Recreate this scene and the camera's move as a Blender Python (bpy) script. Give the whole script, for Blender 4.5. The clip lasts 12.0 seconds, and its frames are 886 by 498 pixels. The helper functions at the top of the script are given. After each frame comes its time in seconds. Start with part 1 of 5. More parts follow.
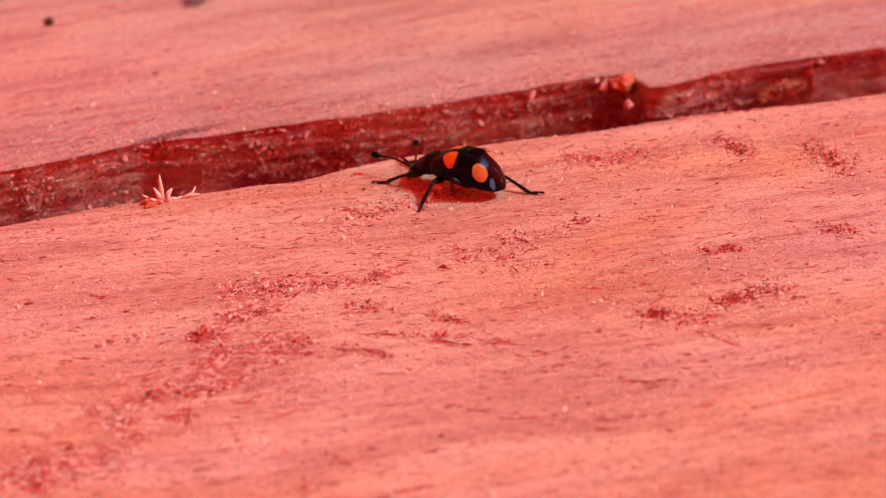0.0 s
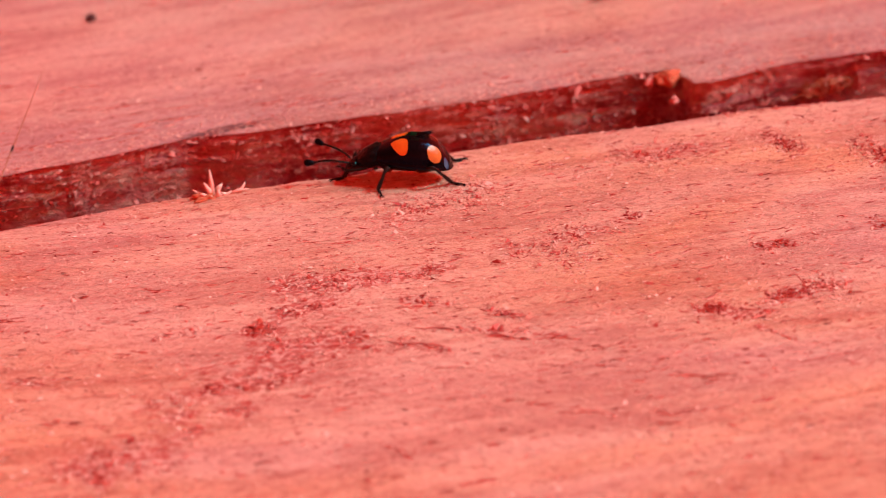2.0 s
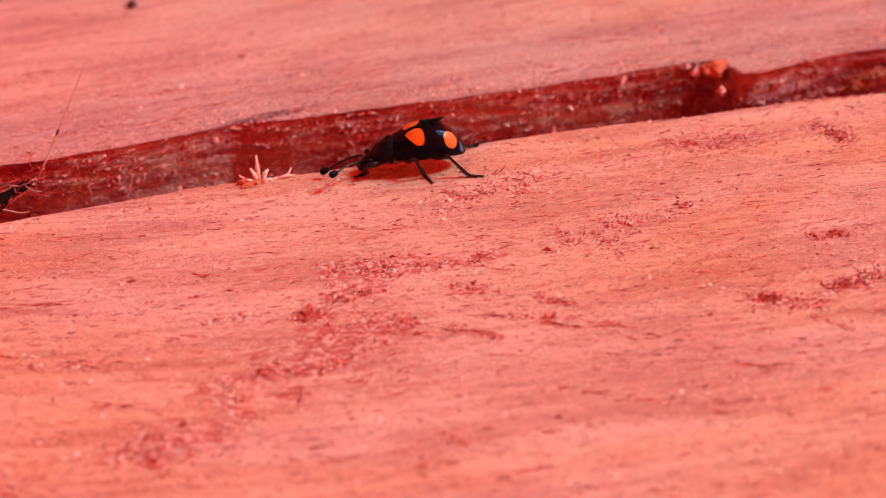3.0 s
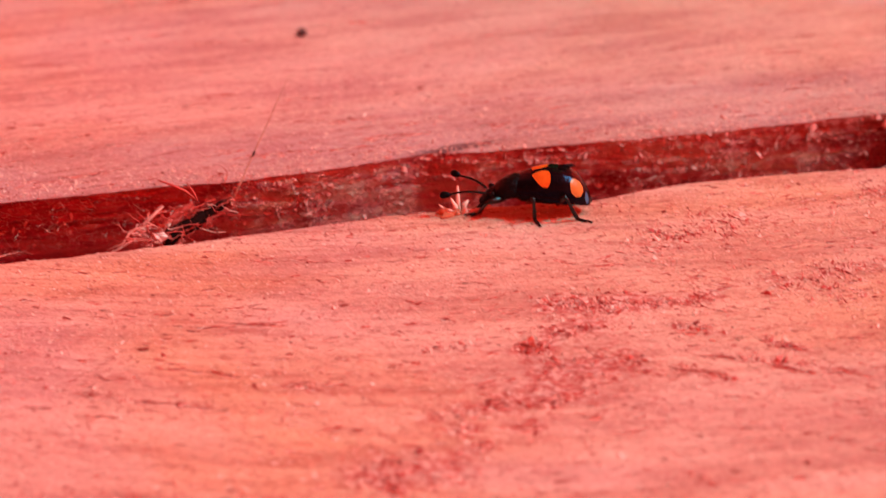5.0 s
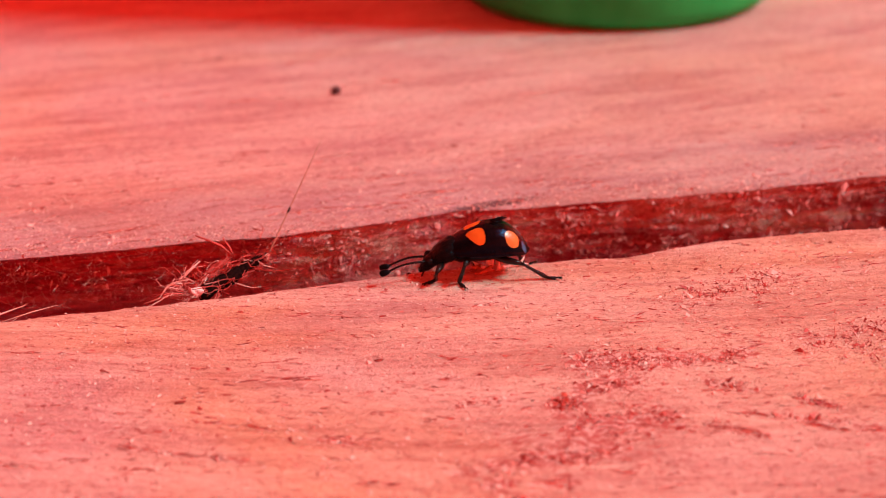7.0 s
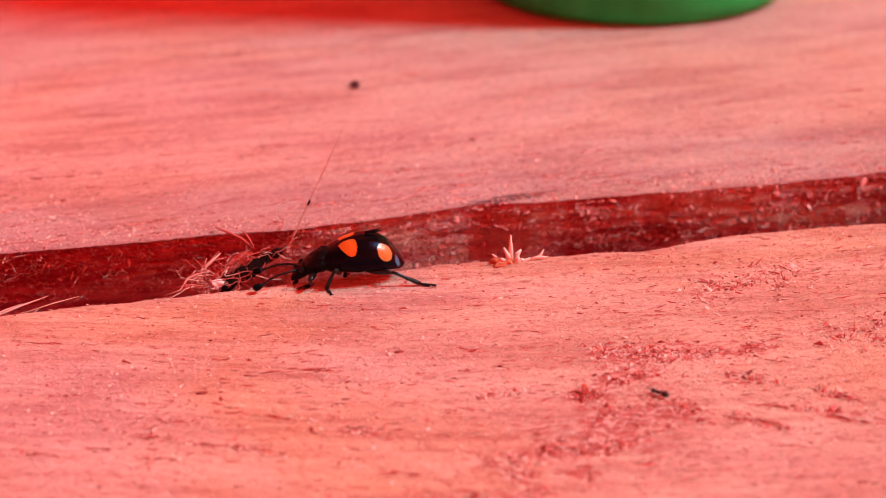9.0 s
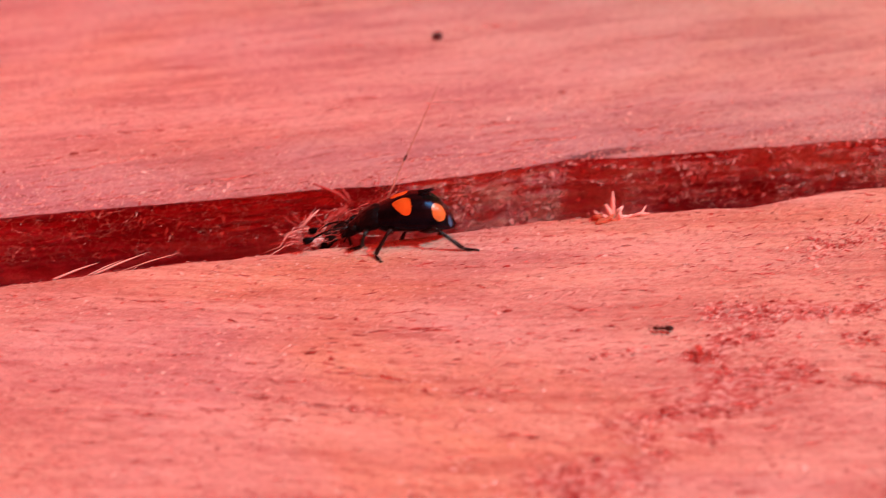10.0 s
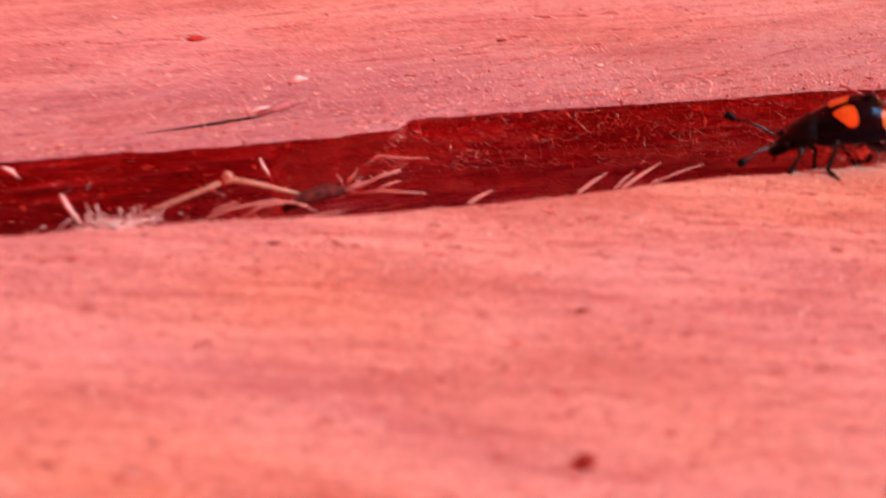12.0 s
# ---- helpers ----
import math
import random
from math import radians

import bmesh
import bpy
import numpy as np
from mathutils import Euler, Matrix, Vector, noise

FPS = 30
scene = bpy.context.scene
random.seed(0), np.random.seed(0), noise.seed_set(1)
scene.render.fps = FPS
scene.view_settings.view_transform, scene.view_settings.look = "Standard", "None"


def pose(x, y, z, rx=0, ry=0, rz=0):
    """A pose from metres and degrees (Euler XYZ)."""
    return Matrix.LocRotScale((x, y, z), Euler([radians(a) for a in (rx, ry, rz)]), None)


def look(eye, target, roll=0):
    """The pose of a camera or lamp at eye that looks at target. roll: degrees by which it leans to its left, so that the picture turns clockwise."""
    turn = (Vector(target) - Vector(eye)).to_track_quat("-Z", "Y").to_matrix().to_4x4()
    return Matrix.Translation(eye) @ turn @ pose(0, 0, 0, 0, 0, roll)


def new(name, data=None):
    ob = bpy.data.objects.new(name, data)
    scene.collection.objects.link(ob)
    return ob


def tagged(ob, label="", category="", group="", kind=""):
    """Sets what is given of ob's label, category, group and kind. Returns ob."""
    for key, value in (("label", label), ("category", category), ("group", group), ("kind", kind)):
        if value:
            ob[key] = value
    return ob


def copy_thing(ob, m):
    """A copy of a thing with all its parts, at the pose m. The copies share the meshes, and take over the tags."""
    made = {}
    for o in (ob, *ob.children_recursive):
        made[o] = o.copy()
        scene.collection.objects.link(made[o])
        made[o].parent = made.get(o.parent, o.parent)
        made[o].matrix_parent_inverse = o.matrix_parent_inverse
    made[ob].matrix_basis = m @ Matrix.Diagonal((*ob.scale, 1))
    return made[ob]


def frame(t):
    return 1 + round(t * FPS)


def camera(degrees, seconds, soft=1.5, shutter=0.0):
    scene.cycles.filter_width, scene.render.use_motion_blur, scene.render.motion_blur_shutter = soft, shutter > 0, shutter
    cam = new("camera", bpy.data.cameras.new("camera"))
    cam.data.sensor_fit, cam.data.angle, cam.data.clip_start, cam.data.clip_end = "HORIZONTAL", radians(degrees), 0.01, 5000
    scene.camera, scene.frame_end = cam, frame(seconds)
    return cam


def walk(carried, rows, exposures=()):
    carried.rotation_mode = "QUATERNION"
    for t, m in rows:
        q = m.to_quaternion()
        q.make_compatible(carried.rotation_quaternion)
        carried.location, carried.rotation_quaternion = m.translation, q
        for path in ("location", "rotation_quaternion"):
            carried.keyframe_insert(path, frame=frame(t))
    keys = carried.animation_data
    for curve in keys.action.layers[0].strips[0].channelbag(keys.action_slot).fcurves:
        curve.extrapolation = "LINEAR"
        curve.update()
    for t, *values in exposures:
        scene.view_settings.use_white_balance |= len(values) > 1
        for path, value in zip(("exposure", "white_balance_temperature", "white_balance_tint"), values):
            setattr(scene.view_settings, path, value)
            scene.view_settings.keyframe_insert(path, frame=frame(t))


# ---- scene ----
import functools

MM = 0.001

# ---- camera ----
cam = camera(31.02, 12.0, soft=0.85, shutter=0.65)
cam.data.dof.use_dof = True
cam.data.dof.focus_distance = 0.116
cam.data.dof.aperture_fstop = 43.0
walk(cam, [
    (0.0, look((-0.00771, -0.11297, 0.05308), (0.02110, -0.01067, -0.00263), -2.727)),
    (0.5, look((-0.00788, -0.11288, 0.05303), (0.02092, -0.01055, -0.00265), -2.740)),
    (1.0, look((-0.00827, -0.11285, 0.05309), (0.02049, -0.01055, -0.00264), -2.764)),
    (1.5, look((-0.00885, -0.11281, 0.05272), (0.01984, -0.01050, -0.00303), -2.813)),
    (2.0, look((-0.01049, -0.11235, 0.05288), (0.01740, -0.00976, -0.00278), -2.904)),
    (2.5, look((-0.01151, -0.11222, 0.05259), (0.01515, -0.00930, -0.00305), -2.984)),
    (3.0, look((-0.01260, -0.11124, 0.05184), (0.01404, -0.00835, -0.00388), -2.675)),
    (3.5, look((-0.01576, -0.10894, 0.04984), (0.01133, -0.00614, -0.00582), -2.131)),
    (3.7, look((-0.01727, -0.10793, 0.04941), (0.00970, -0.00513, -0.00631), -1.778)),
    (5.3, look((-0.02439, -0.10717, 0.05037), (-0.00068, -0.00092, -0.00012), -0.710)),
    (5.5, look((-0.02444, -0.10728, 0.05055), (-0.00095, -0.00051, 0.00108), -0.768)),
    (6.0, look((-0.02433, -0.10738, 0.05047), (-0.00138, -0.00001, 0.00204), -0.895)),
    (6.5, look((-0.02446, -0.10790, 0.05059), (-0.00174, -0.00035, 0.00246), -0.904)),
    (7.0, look((-0.02467, -0.10793, 0.05033), (-0.00199, -0.00035, 0.00225), -0.845)),
    (9.0, look((-0.02526, -0.10826, 0.05008), (-0.00355, -0.00052, 0.00189), -0.887)),
    (9.5, look((-0.02642, -0.10719, 0.05007), (-0.00518, 0.00041, 0.00139), -0.940)),
    (9.6, look((-0.02678, -0.10691, 0.05007), (-0.00671, 0.00030, 0.00003), -1.153)),
    (9.7, look((-0.02723, -0.10663, 0.05009), (-0.00722, 0.00036, -0.00043), -1.137)),
    (9.8, look((-0.02784, -0.10634, 0.05015), (-0.00928, 0.00058, -0.00108), -1.441)),
    (9.9, look((-0.02868, -0.10602, 0.05025), (-0.01044, 0.00078, -0.00134), -1.510)),
    (10.0, look((-0.02983, -0.10563, 0.05042), (-0.01104, 0.00090, -0.00152), -1.405)),
    (10.1, look((-0.03133, -0.10518, 0.05092), (-0.01229, 0.00083, -0.00199), -1.383)),
    (10.2, look((-0.03312, -0.10470, 0.05179), (-0.01325, 0.00080, -0.00182), -1.233)),
    (10.3, look((-0.03516, -0.10423, 0.05277), (-0.01688, 0.00148, -0.00099), -1.695)),
    (10.4, look((-0.03735, -0.10383, 0.05356), (-0.02097, 0.00131, -0.00191), -2.192)),
    (10.5, look((-0.03963, -0.10355, 0.05389), (-0.02385, 0.00116, -0.00255), -2.361)),
    (10.6, look((-0.04194, -0.10340, 0.05389), (-0.02843, 0.00106, -0.00362), -2.934)),
    (10.7, look((-0.04425, -0.10329, 0.05387), (-0.03144, 0.00100, -0.00410), -3.075)),
    (10.8, look((-0.04653, -0.10309, 0.05381), (-0.03362, 0.00109, -0.00433), -2.973)),
    (10.9, look((-0.04877, -0.10269, 0.05370), (-0.03554, 0.00126, -0.00477), -2.780)),
    (11.0, look((-0.05093, -0.10197, 0.05352), (-0.03735, 0.00180, -0.00518), -2.550)),
    (11.1, look((-0.05300, -0.10083, 0.05315), (-0.04074, 0.00368, -0.00454), -2.768)),
    (11.2, look((-0.05496, -0.09931, 0.05251), (-0.04221, 0.00555, -0.00443), -2.482)),
    (11.3, look((-0.05681, -0.09748, 0.05166), (-0.04376, 0.00662, -0.00658), -2.195)),
    (11.4, look((-0.05855, -0.09542, 0.05067), (-0.04497, 0.00854, -0.00772), -1.841)),
    (11.5, look((-0.06016, -0.09318, 0.04958), (-0.04535, 0.01046, -0.00907), -1.266)),
    (11.6, look((-0.06164, -0.09084, 0.04845), (-0.04610, 0.01300, -0.00965), -0.883)),
    (12.0, look((-0.06678, -0.08086, 0.04372), (-0.04294, 0.02074, -0.01551), 1.462)),
], [(0.0, -0.16, 6500, 9), (3.7, -0.13, 6500, 9), (5.5, -0.07, 6500, 9), (6.5, -0.06, 6400, 8), (9.0, -0.04, 6250, 12), (9.5, -0.03, 6450, 11), (10.0, -0.17, 6300, 13), (10.5, -0.19, 6500, 11), (11.5, -0.05, 6400, 11), (12.0, -0.08, 6050, 7)])

# ---- light: white sun from the side, the rest of the sky seen through a red awning ----
SUN_FROM = Vector((0.64, -0.20, 0.745)).normalized()
world = bpy.data.worlds.new("world")
scene.world = world
world.use_nodes = True
wn = world.node_tree
wn.nodes.clear()
sky = wn.nodes.new("ShaderNodeTexSky")
sky.sky_type = "NISHITA"
sky.sun_disc = False
sky.sun_elevation = math.asin(SUN_FROM.z)
sky.sun_rotation = math.atan2(SUN_FROM.x, SUN_FROM.y)
awning = wn.nodes.new("ShaderNodeMix")
awning.data_type, awning.blend_type = "RGBA", "MULTIPLY"
awning.inputs["Factor"].default_value = 1.0
awning.inputs["B"].default_value = (1.0, 0.027, 0.012, 1.0)
wbg = wn.nodes.new("ShaderNodeBackground")
wbg.inputs["Strength"].default_value = 0.815
wout = wn.nodes.new("ShaderNodeOutputWorld")
wn.links.new(sky.outputs["Color"], awning.inputs["A"])
wn.links.new(awning.outputs["Result"], wbg.inputs["Color"])
wn.links.new(wbg.outputs["Background"], wout.inputs["Surface"])
sun_data = bpy.data.lights.new("sun", "SUN")
sun_data.energy, sun_data.angle, sun_data.color = 3.12, radians(12.0), (0.13, 1.0, 1.0)
sun = new("sun", sun_data)
sun.matrix_world = look(SUN_FROM, (0, 0, 0))

# ---- materials ----
def material(name):
    m = bpy.data.materials.new(name)
    m.use_nodes = True
    nt = m.node_tree
    return m, nt, nt.nodes["Principled BSDF"]


def coords(nt, scale, turn=0.0):
    """Object coordinates, turned about z or (turn None) bent along the board's own grain, in units of 1 / scale."""
    tc = nt.nodes.new("ShaderNodeTexCoord")
    mp = nt.nodes.new("ShaderNodeMapping")
    mp.inputs["Scale"].default_value = scale
    if turn is None:
        grain = nt.nodes.new("ShaderNodeAttribute")
        grain.attribute_name = "grain"
        nt.links.new(grain.outputs["Vector"], mp.inputs["Vector"])
    elif turn:
        first = nt.nodes.new("ShaderNodeMapping")
        first.inputs["Rotation"].default_value = (0, 0, radians(turn))
        nt.links.new(tc.outputs["Object"], first.inputs["Vector"])
        nt.links.new(first.outputs["Vector"], mp.inputs["Vector"])
    else:
        nt.links.new(tc.outputs["Object"], mp.inputs["Vector"])
    return mp.outputs["Vector"]


def noise_tex(nt, vector, scale=1.0, detail=4.0, rough=0.55, distortion=0.0):
    n = nt.nodes.new("ShaderNodeTexNoise")
    n.inputs["Scale"].default_value = scale
    n.inputs["Detail"].default_value = detail
    n.inputs["Roughness"].default_value = rough
    n.inputs["Distortion"].default_value = distortion
    nt.links.new(vector, n.inputs["Vector"])
    return n.outputs["Fac"]


def ramp(nt, fac, *stops):
    r = nt.nodes.new("ShaderNodeValToRGB")
    els = r.color_ramp.elements
    while len(els) < len(stops):
        els.new(0.5)
    for e, (p, c) in zip(els, stops):
        e.position = p
        e.color = (*c, 1) if len(c) == 3 else c
    nt.links.new(fac, r.inputs["Fac"])
    return r.outputs["Color"]


def grey(v):
    return (v, v, v)


def mix(nt, fac, a, b, blend="MIX"):
    m = nt.nodes.new("ShaderNodeMix")
    m.data_type, m.blend_type = "RGBA", blend
    for key, value in (("Factor", fac), ("A", a), ("B", b)):
        if isinstance(value, (int, float)):
            m.inputs[key].default_value = value
        elif isinstance(value, tuple):
            m.inputs[key].default_value = (*value, 1)
        else:
            nt.links.new(value, m.inputs[key])
    return m.outputs["Result"]


def maths(nt, op, a, b):
    m = nt.nodes.new("ShaderNodeMath")
    m.operation = op
    for n, value in enumerate((a, b)):
        if isinstance(value, (int, float)):
            m.inputs[n].default_value = value
        else:
            nt.links.new(value, m.inputs[n])
    return m.outputs[0]


def bump(nt, bsdf, height, distance, strength=1.0):
    b = nt.nodes.new("ShaderNodeBump")
    b.inputs["Distance"].default_value = distance
    b.inputs["Strength"].default_value = strength
    nt.links.new(height, b.inputs["Height"])
    nt.links.new(b.outputs["Normal"], bsdf.inputs["Normal"])


def wood(name, turn, pale, mid, dark, torn=None, relief=0.00030, specks=1.0, band=None, drift=1.0, sharp=1.0, painted_cool_light=None):
    """Rough-sawn red wood: drifting hue, long grain, fine torn fibres, small pits."""
    m, nt, bsdf = material(name)
    hue = noise_tex(nt, coords(nt, (22, 40, 40), turn), 1.0, 3.0, 0.55, 0.8)
    broad = noise_tex(nt, coords(nt, (50, 190, 190), turn), 1.0, 3.0, 0.5, 0.7)
    streak = noise_tex(nt, coords(nt, (120, 1000, 1000), turn), 1.0, 6.0, 0.62, 0.6)
    fine = noise_tex(nt, coords(nt, (1100, 2300, 2300), turn), 1.0, 5.0, 0.65, 0.5)
    grit = noise_tex(nt, coords(nt, (4200, 5600, 5600), turn), 1.0, 3.0, 0.7, 0.4)
    fleck = noise_tex(nt, coords(nt, (1100, 2300, 2300), turn), 1.0, 3.0, 0.65, 1.0)
    tone = maths(nt, "ADD", maths(nt, "MULTIPLY", broad, 0.55), maths(nt, "MULTIPLY", streak, 0.45))
    base = ramp(nt, tone, (0.5 - 0.1 / sharp, dark), (0.5, mid), (0.5 + 0.1 / sharp, pale))
    base = mix(nt, drift, base, ramp(nt, hue, (0.38, (1.03, 0.94, 0.78)), (0.5, (1.0, 1.0, 1.0)), (0.62, (0.96, 0.96, 1.08))), "MULTIPLY")
    cream = ramp(nt, noise_tex(nt, coords(nt, (38, 260, 260), turn), 1.0, 4.0, 0.6, 0.4), (0.56, grey(0.0)), (0.70, grey(0.55)))
    base = mix(nt, cream, base, tuple(1.12 * v for v in pale))
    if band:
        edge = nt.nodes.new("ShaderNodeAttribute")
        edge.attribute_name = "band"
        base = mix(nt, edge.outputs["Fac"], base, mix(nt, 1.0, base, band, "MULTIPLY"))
    # cooler light towards +x, put into the wood's own colour
    if painted_cool_light:
        cool = nt.nodes.new("ShaderNodeAttribute")
        cool.attribute_name = "painted_cool_light"
        base = mix(nt, cool.outputs["Fac"], base, mix(nt, 1.0, base, painted_cool_light, "MULTIPLY"))
    lines = ramp(nt, streak, (0.30, (0.84, 0.56, 0.53)), (0.41, grey(1.0)))
    patchy = ramp(nt, noise_tex(nt, coords(nt, (70, 220, 220), turn), 1.0, 2.0), (0.45, grey(0.05)), (0.65, grey(0.8)))
    base = mix(nt, patchy, base, mix(nt, 1.0, base, lines, "MULTIPLY"))
    base = mix(nt, 0.8, base, ramp(nt, fine, (0.33, (0.80, 0.52, 0.50)), (0.45, grey(1.0)), (0.64, grey(1.17))), "MULTIPLY")
    base = mix(nt, 0.95 * specks, base, ramp(nt, grit, (0.30, (0.72, 0.42, 0.40)), (0.42, grey(0.99)), (0.60, grey(1.0)), (0.70, (1.15, 1.5, 1.55))), "MULTIPLY")
    # pits without depth: the shade inside them put in as dark red specks
    pits = ramp(nt, fleck, (0.285, grey(1.0)), (0.335, grey(0.0)))
    base = mix(nt, maths(nt, "MULTIPLY", pits, 0.8 * specks), base, (0.20, 0.03, 0.026))
    if torn:
        wear = nt.nodes.new("ShaderNodeAttribute")
        wear.attribute_name = "torn"
        dust = maths(nt, "MULTIPLY", wear.outputs["Fac"], 0.35)
        base = mix(nt, dust, base, mix(nt, 1.0, base, (0.90, 0.80, 0.87), "MULTIPLY"))
        crumbs = noise_tex(nt, coords(nt, (1300, 2400, 2400), turn), 1.0, 4.0, 0.7, 0.8)
        amount = ramp(nt, maths(nt, "ADD", maths(nt, "MULTIPLY", wear.outputs["Fac"], 0.17), crumbs), (0.63, grey(0.0)), (0.69, grey(1.0)))
        base = mix(nt, maths(nt, "MULTIPLY", amount, 0.75), base, torn)
        flour = ramp(nt, maths(nt, "SUBTRACT", crumbs, maths(nt, "MULTIPLY", wear.outputs["Fac"], 0.12)), (0.30, grey(1.0)), (0.36, grey(0.0)))
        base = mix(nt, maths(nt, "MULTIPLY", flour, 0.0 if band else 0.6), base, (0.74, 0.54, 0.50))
    nt.links.new(base, bsdf.inputs["Base Color"])
    bsdf.inputs["Roughness"].default_value = 0.78
    bsdf.inputs["Specular IOR Level"].default_value = 0.2
    height = maths(nt, "ADD", maths(nt, "MULTIPLY", fine, 0.8), maths(nt, "MULTIPLY", grit, 0.6))
    bump(nt, bsdf, maths(nt, "ADD", height, maths(nt, "MULTIPLY", streak, 0.8)), relief)
    return m


def plain(name, a, b, scale, rough=0.6, metal=0.0, bump_mm=0.0):
    """Two tones mixed by noise."""
    m, nt, bsdf = material(name)
    n = noise_tex(nt, coords(nt, (scale, scale, scale)), 1.0, 4.0, 0.6)
    nt.links.new(ramp(nt, n, (0.35, a), (0.65, b)), bsdf.inputs["Base Color"])
    bsdf.inputs["Roughness"].default_value = rough
    bsdf.inputs["Metallic"].default_value = metal
    bsdf.inputs["Specular IOR Level"].default_value = 0.15 if rough < 0.9 else 0.02
    if bump_mm:
        bump(nt, bsdf, n, bump_mm * MM)
    return m


def fibre_material(name, *stops):
    """Each fibre its own tone."""
    m, nt, bsdf = material(name)
    geo = nt.nodes.new("ShaderNodeNewGeometry")
    nt.links.new(ramp(nt, geo.outputs["Random Per Island"], *stops), bsdf.inputs["Base Color"])
    bsdf.inputs["Roughness"].default_value = 0.65
    return m


PALE, MID, DARK = (0.68, 0.465, 0.385), (0.60, 0.36, 0.298), (0.52, 0.275, 0.23)
TORN = (0.45, 0.085, 0.075)
M_FRONT = wood("sawn_wood_front", None, PALE, MID, DARK, TORN, 0.00028, painted_cool_light=(0.98, 1.13, 1.11))
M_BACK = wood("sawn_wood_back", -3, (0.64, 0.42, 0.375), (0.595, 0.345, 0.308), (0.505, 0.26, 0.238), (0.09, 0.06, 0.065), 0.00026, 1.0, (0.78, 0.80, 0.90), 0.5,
              painted_cool_light=(0.92, 1.22, 1.22))
# groove walls: shade put in as deep red, grazing sun as the band tint
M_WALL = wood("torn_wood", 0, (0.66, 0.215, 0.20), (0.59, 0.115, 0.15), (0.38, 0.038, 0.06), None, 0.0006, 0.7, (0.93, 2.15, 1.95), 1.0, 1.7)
M_FIBRE_PALE = fibre_material("pale_fibre", (0.0, (0.70, 0.46, 0.39)), (0.6, (0.78, 0.62, 0.54)), (1.0, (0.86, 0.76, 0.68)))
M_FIBRE_RED = fibre_material("red_fibre", (0.0, (0.23, 0.026, 0.025)), (0.6, (0.45, 0.09, 0.075)), (1.0, (0.64, 0.26, 0.22)))
M_CHIP_RED = fibre_material("raw_red_chip", (0.0, (0.24, 0.015, 0.01)), (0.6, (0.40, 0.04, 0.025)), (1.0, (0.55, 0.11, 0.07)))
M_STRAW = fibre_material("straw_fibre", (0.0, (0.50, 0.26, 0.22)), (1.0, (0.68, 0.44, 0.38)))
M_CRUMB = fibre_material("pink_crumb", (0.0, (0.55, 0.22, 0.20)), (0.7, (0.70, 0.42, 0.38)), (1.0, (0.82, 0.62, 0.58)))
M_TWIG = plain("dry_twig", (0.34, 0.20, 0.14), (0.52, 0.36, 0.27), 2600, 0.7, 0, 0.06)
M_FLUFF = plain("white_fluff", (0.72, 0.62, 0.58), (0.88, 0.82, 0.78), 3000, 0.9)
M_BARK = plain("dark_debris", (0.004, 0.003, 0.003), (0.022, 0.009, 0.008), 2500, 0.95, 0, 0.1)
M_PELLET = plain("dark_pellet", (0.035, 0.024, 0.026), (0.12, 0.07, 0.07), 2200, 0.55, 0, 0.05)
M_ORANGE_CHUNK = plain("raw_orange_wood", (0.32, 0.085, 0.045), (0.55, 0.22, 0.12), 1500, 0.6, 0, 0.12)
M_BLUE_STAIN = plain("weathered_grey_wood", (0.22, 0.12, 0.13), (0.45, 0.27, 0.27), 1800, 0.8, 0, 0.1)
M_BUD = plain("dried_bud", (0.05, 0.010, 0.010), (0.14, 0.035, 0.032), 2200, 0.8, 0, 0.08)
M_RIDGE = plain("torn_orange_ridge", (0.32, 0.10, 0.06), (0.62, 0.30, 0.19), 1600, 0.8, 0, 0.2)
M_STAIN = plain("red_brown_crumb", (0.16, 0.03, 0.025), (0.36, 0.10, 0.08), 2400, 0.8, 0, 0.05)
M_GROUND = plain("packed_earth", (0.10, 0.06, 0.045), (0.20, 0.13, 0.09), 30, 0.9)


def shell(name, a, b, rough, tint=None, gloss=0.3, patch=900, relief=0.00003):
    m, nt, bsdf = material(name)
    pores = noise_tex(nt, coords(nt, (5200, 5200, 5200)), 1.0, 3.0, 0.6)
    nt.links.new(ramp(nt, noise_tex(nt, coords(nt, (patch, patch, patch)), 1.0, 2.0), (0.35, a), (0.65, b)), bsdf.inputs["Base Color"])
    bsdf.inputs["Roughness"].default_value = rough
    bsdf.inputs["Specular IOR Level"].default_value = gloss
    if tint:
        bsdf.inputs["Specular Tint"].default_value = (*tint, 1)
    bump(nt, bsdf, pores, relief)
    return m


M_SHELL = shell("black_wing_case", (0.0015, 0.0015, 0.002), (0.004, 0.004, 0.005), 0.17, (0.3, 0.42, 1.0), 0.16)
# the sky's reflection on the tail, painted in as a blue base colour
M_PAINTED_SHEEN = shell("painted_blue_tail_sheen", (0.01, 0.07, 0.20), (0.07, 0.26, 0.48), 0.25, None, 0.3, 1500)
M_PAINTED_SHEEN.node_tree.nodes["Principled BSDF"].inputs["Metallic"].default_value = 0.5
M_SPOT = shell("orange_spot", (0.49, 0.095, 0.009), (0.60, 0.15, 0.016), 0.24, (0.6, 0.9, 1.0), 0.5)
# rear spots: orange like the front ones, with glare put into the base colour
M_SPOT_REAR = shell("orange_spot_with_glare", (0.38, 0.16, 0.025), (0.46, 0.22, 0.04), 0.3, (0.8, 1.0, 1.0), 1.0)
M_CHITIN = shell("black_chitin", (0.002, 0.002, 0.002), (0.006, 0.005, 0.005), 0.33, (0.15, 0.6, 1.0), 0.12)
M_LEG = shell("leg_chitin", (0.003, 0.003, 0.003), (0.010, 0.007, 0.006), 0.24, (0.4, 0.9, 1.0), 0.4)
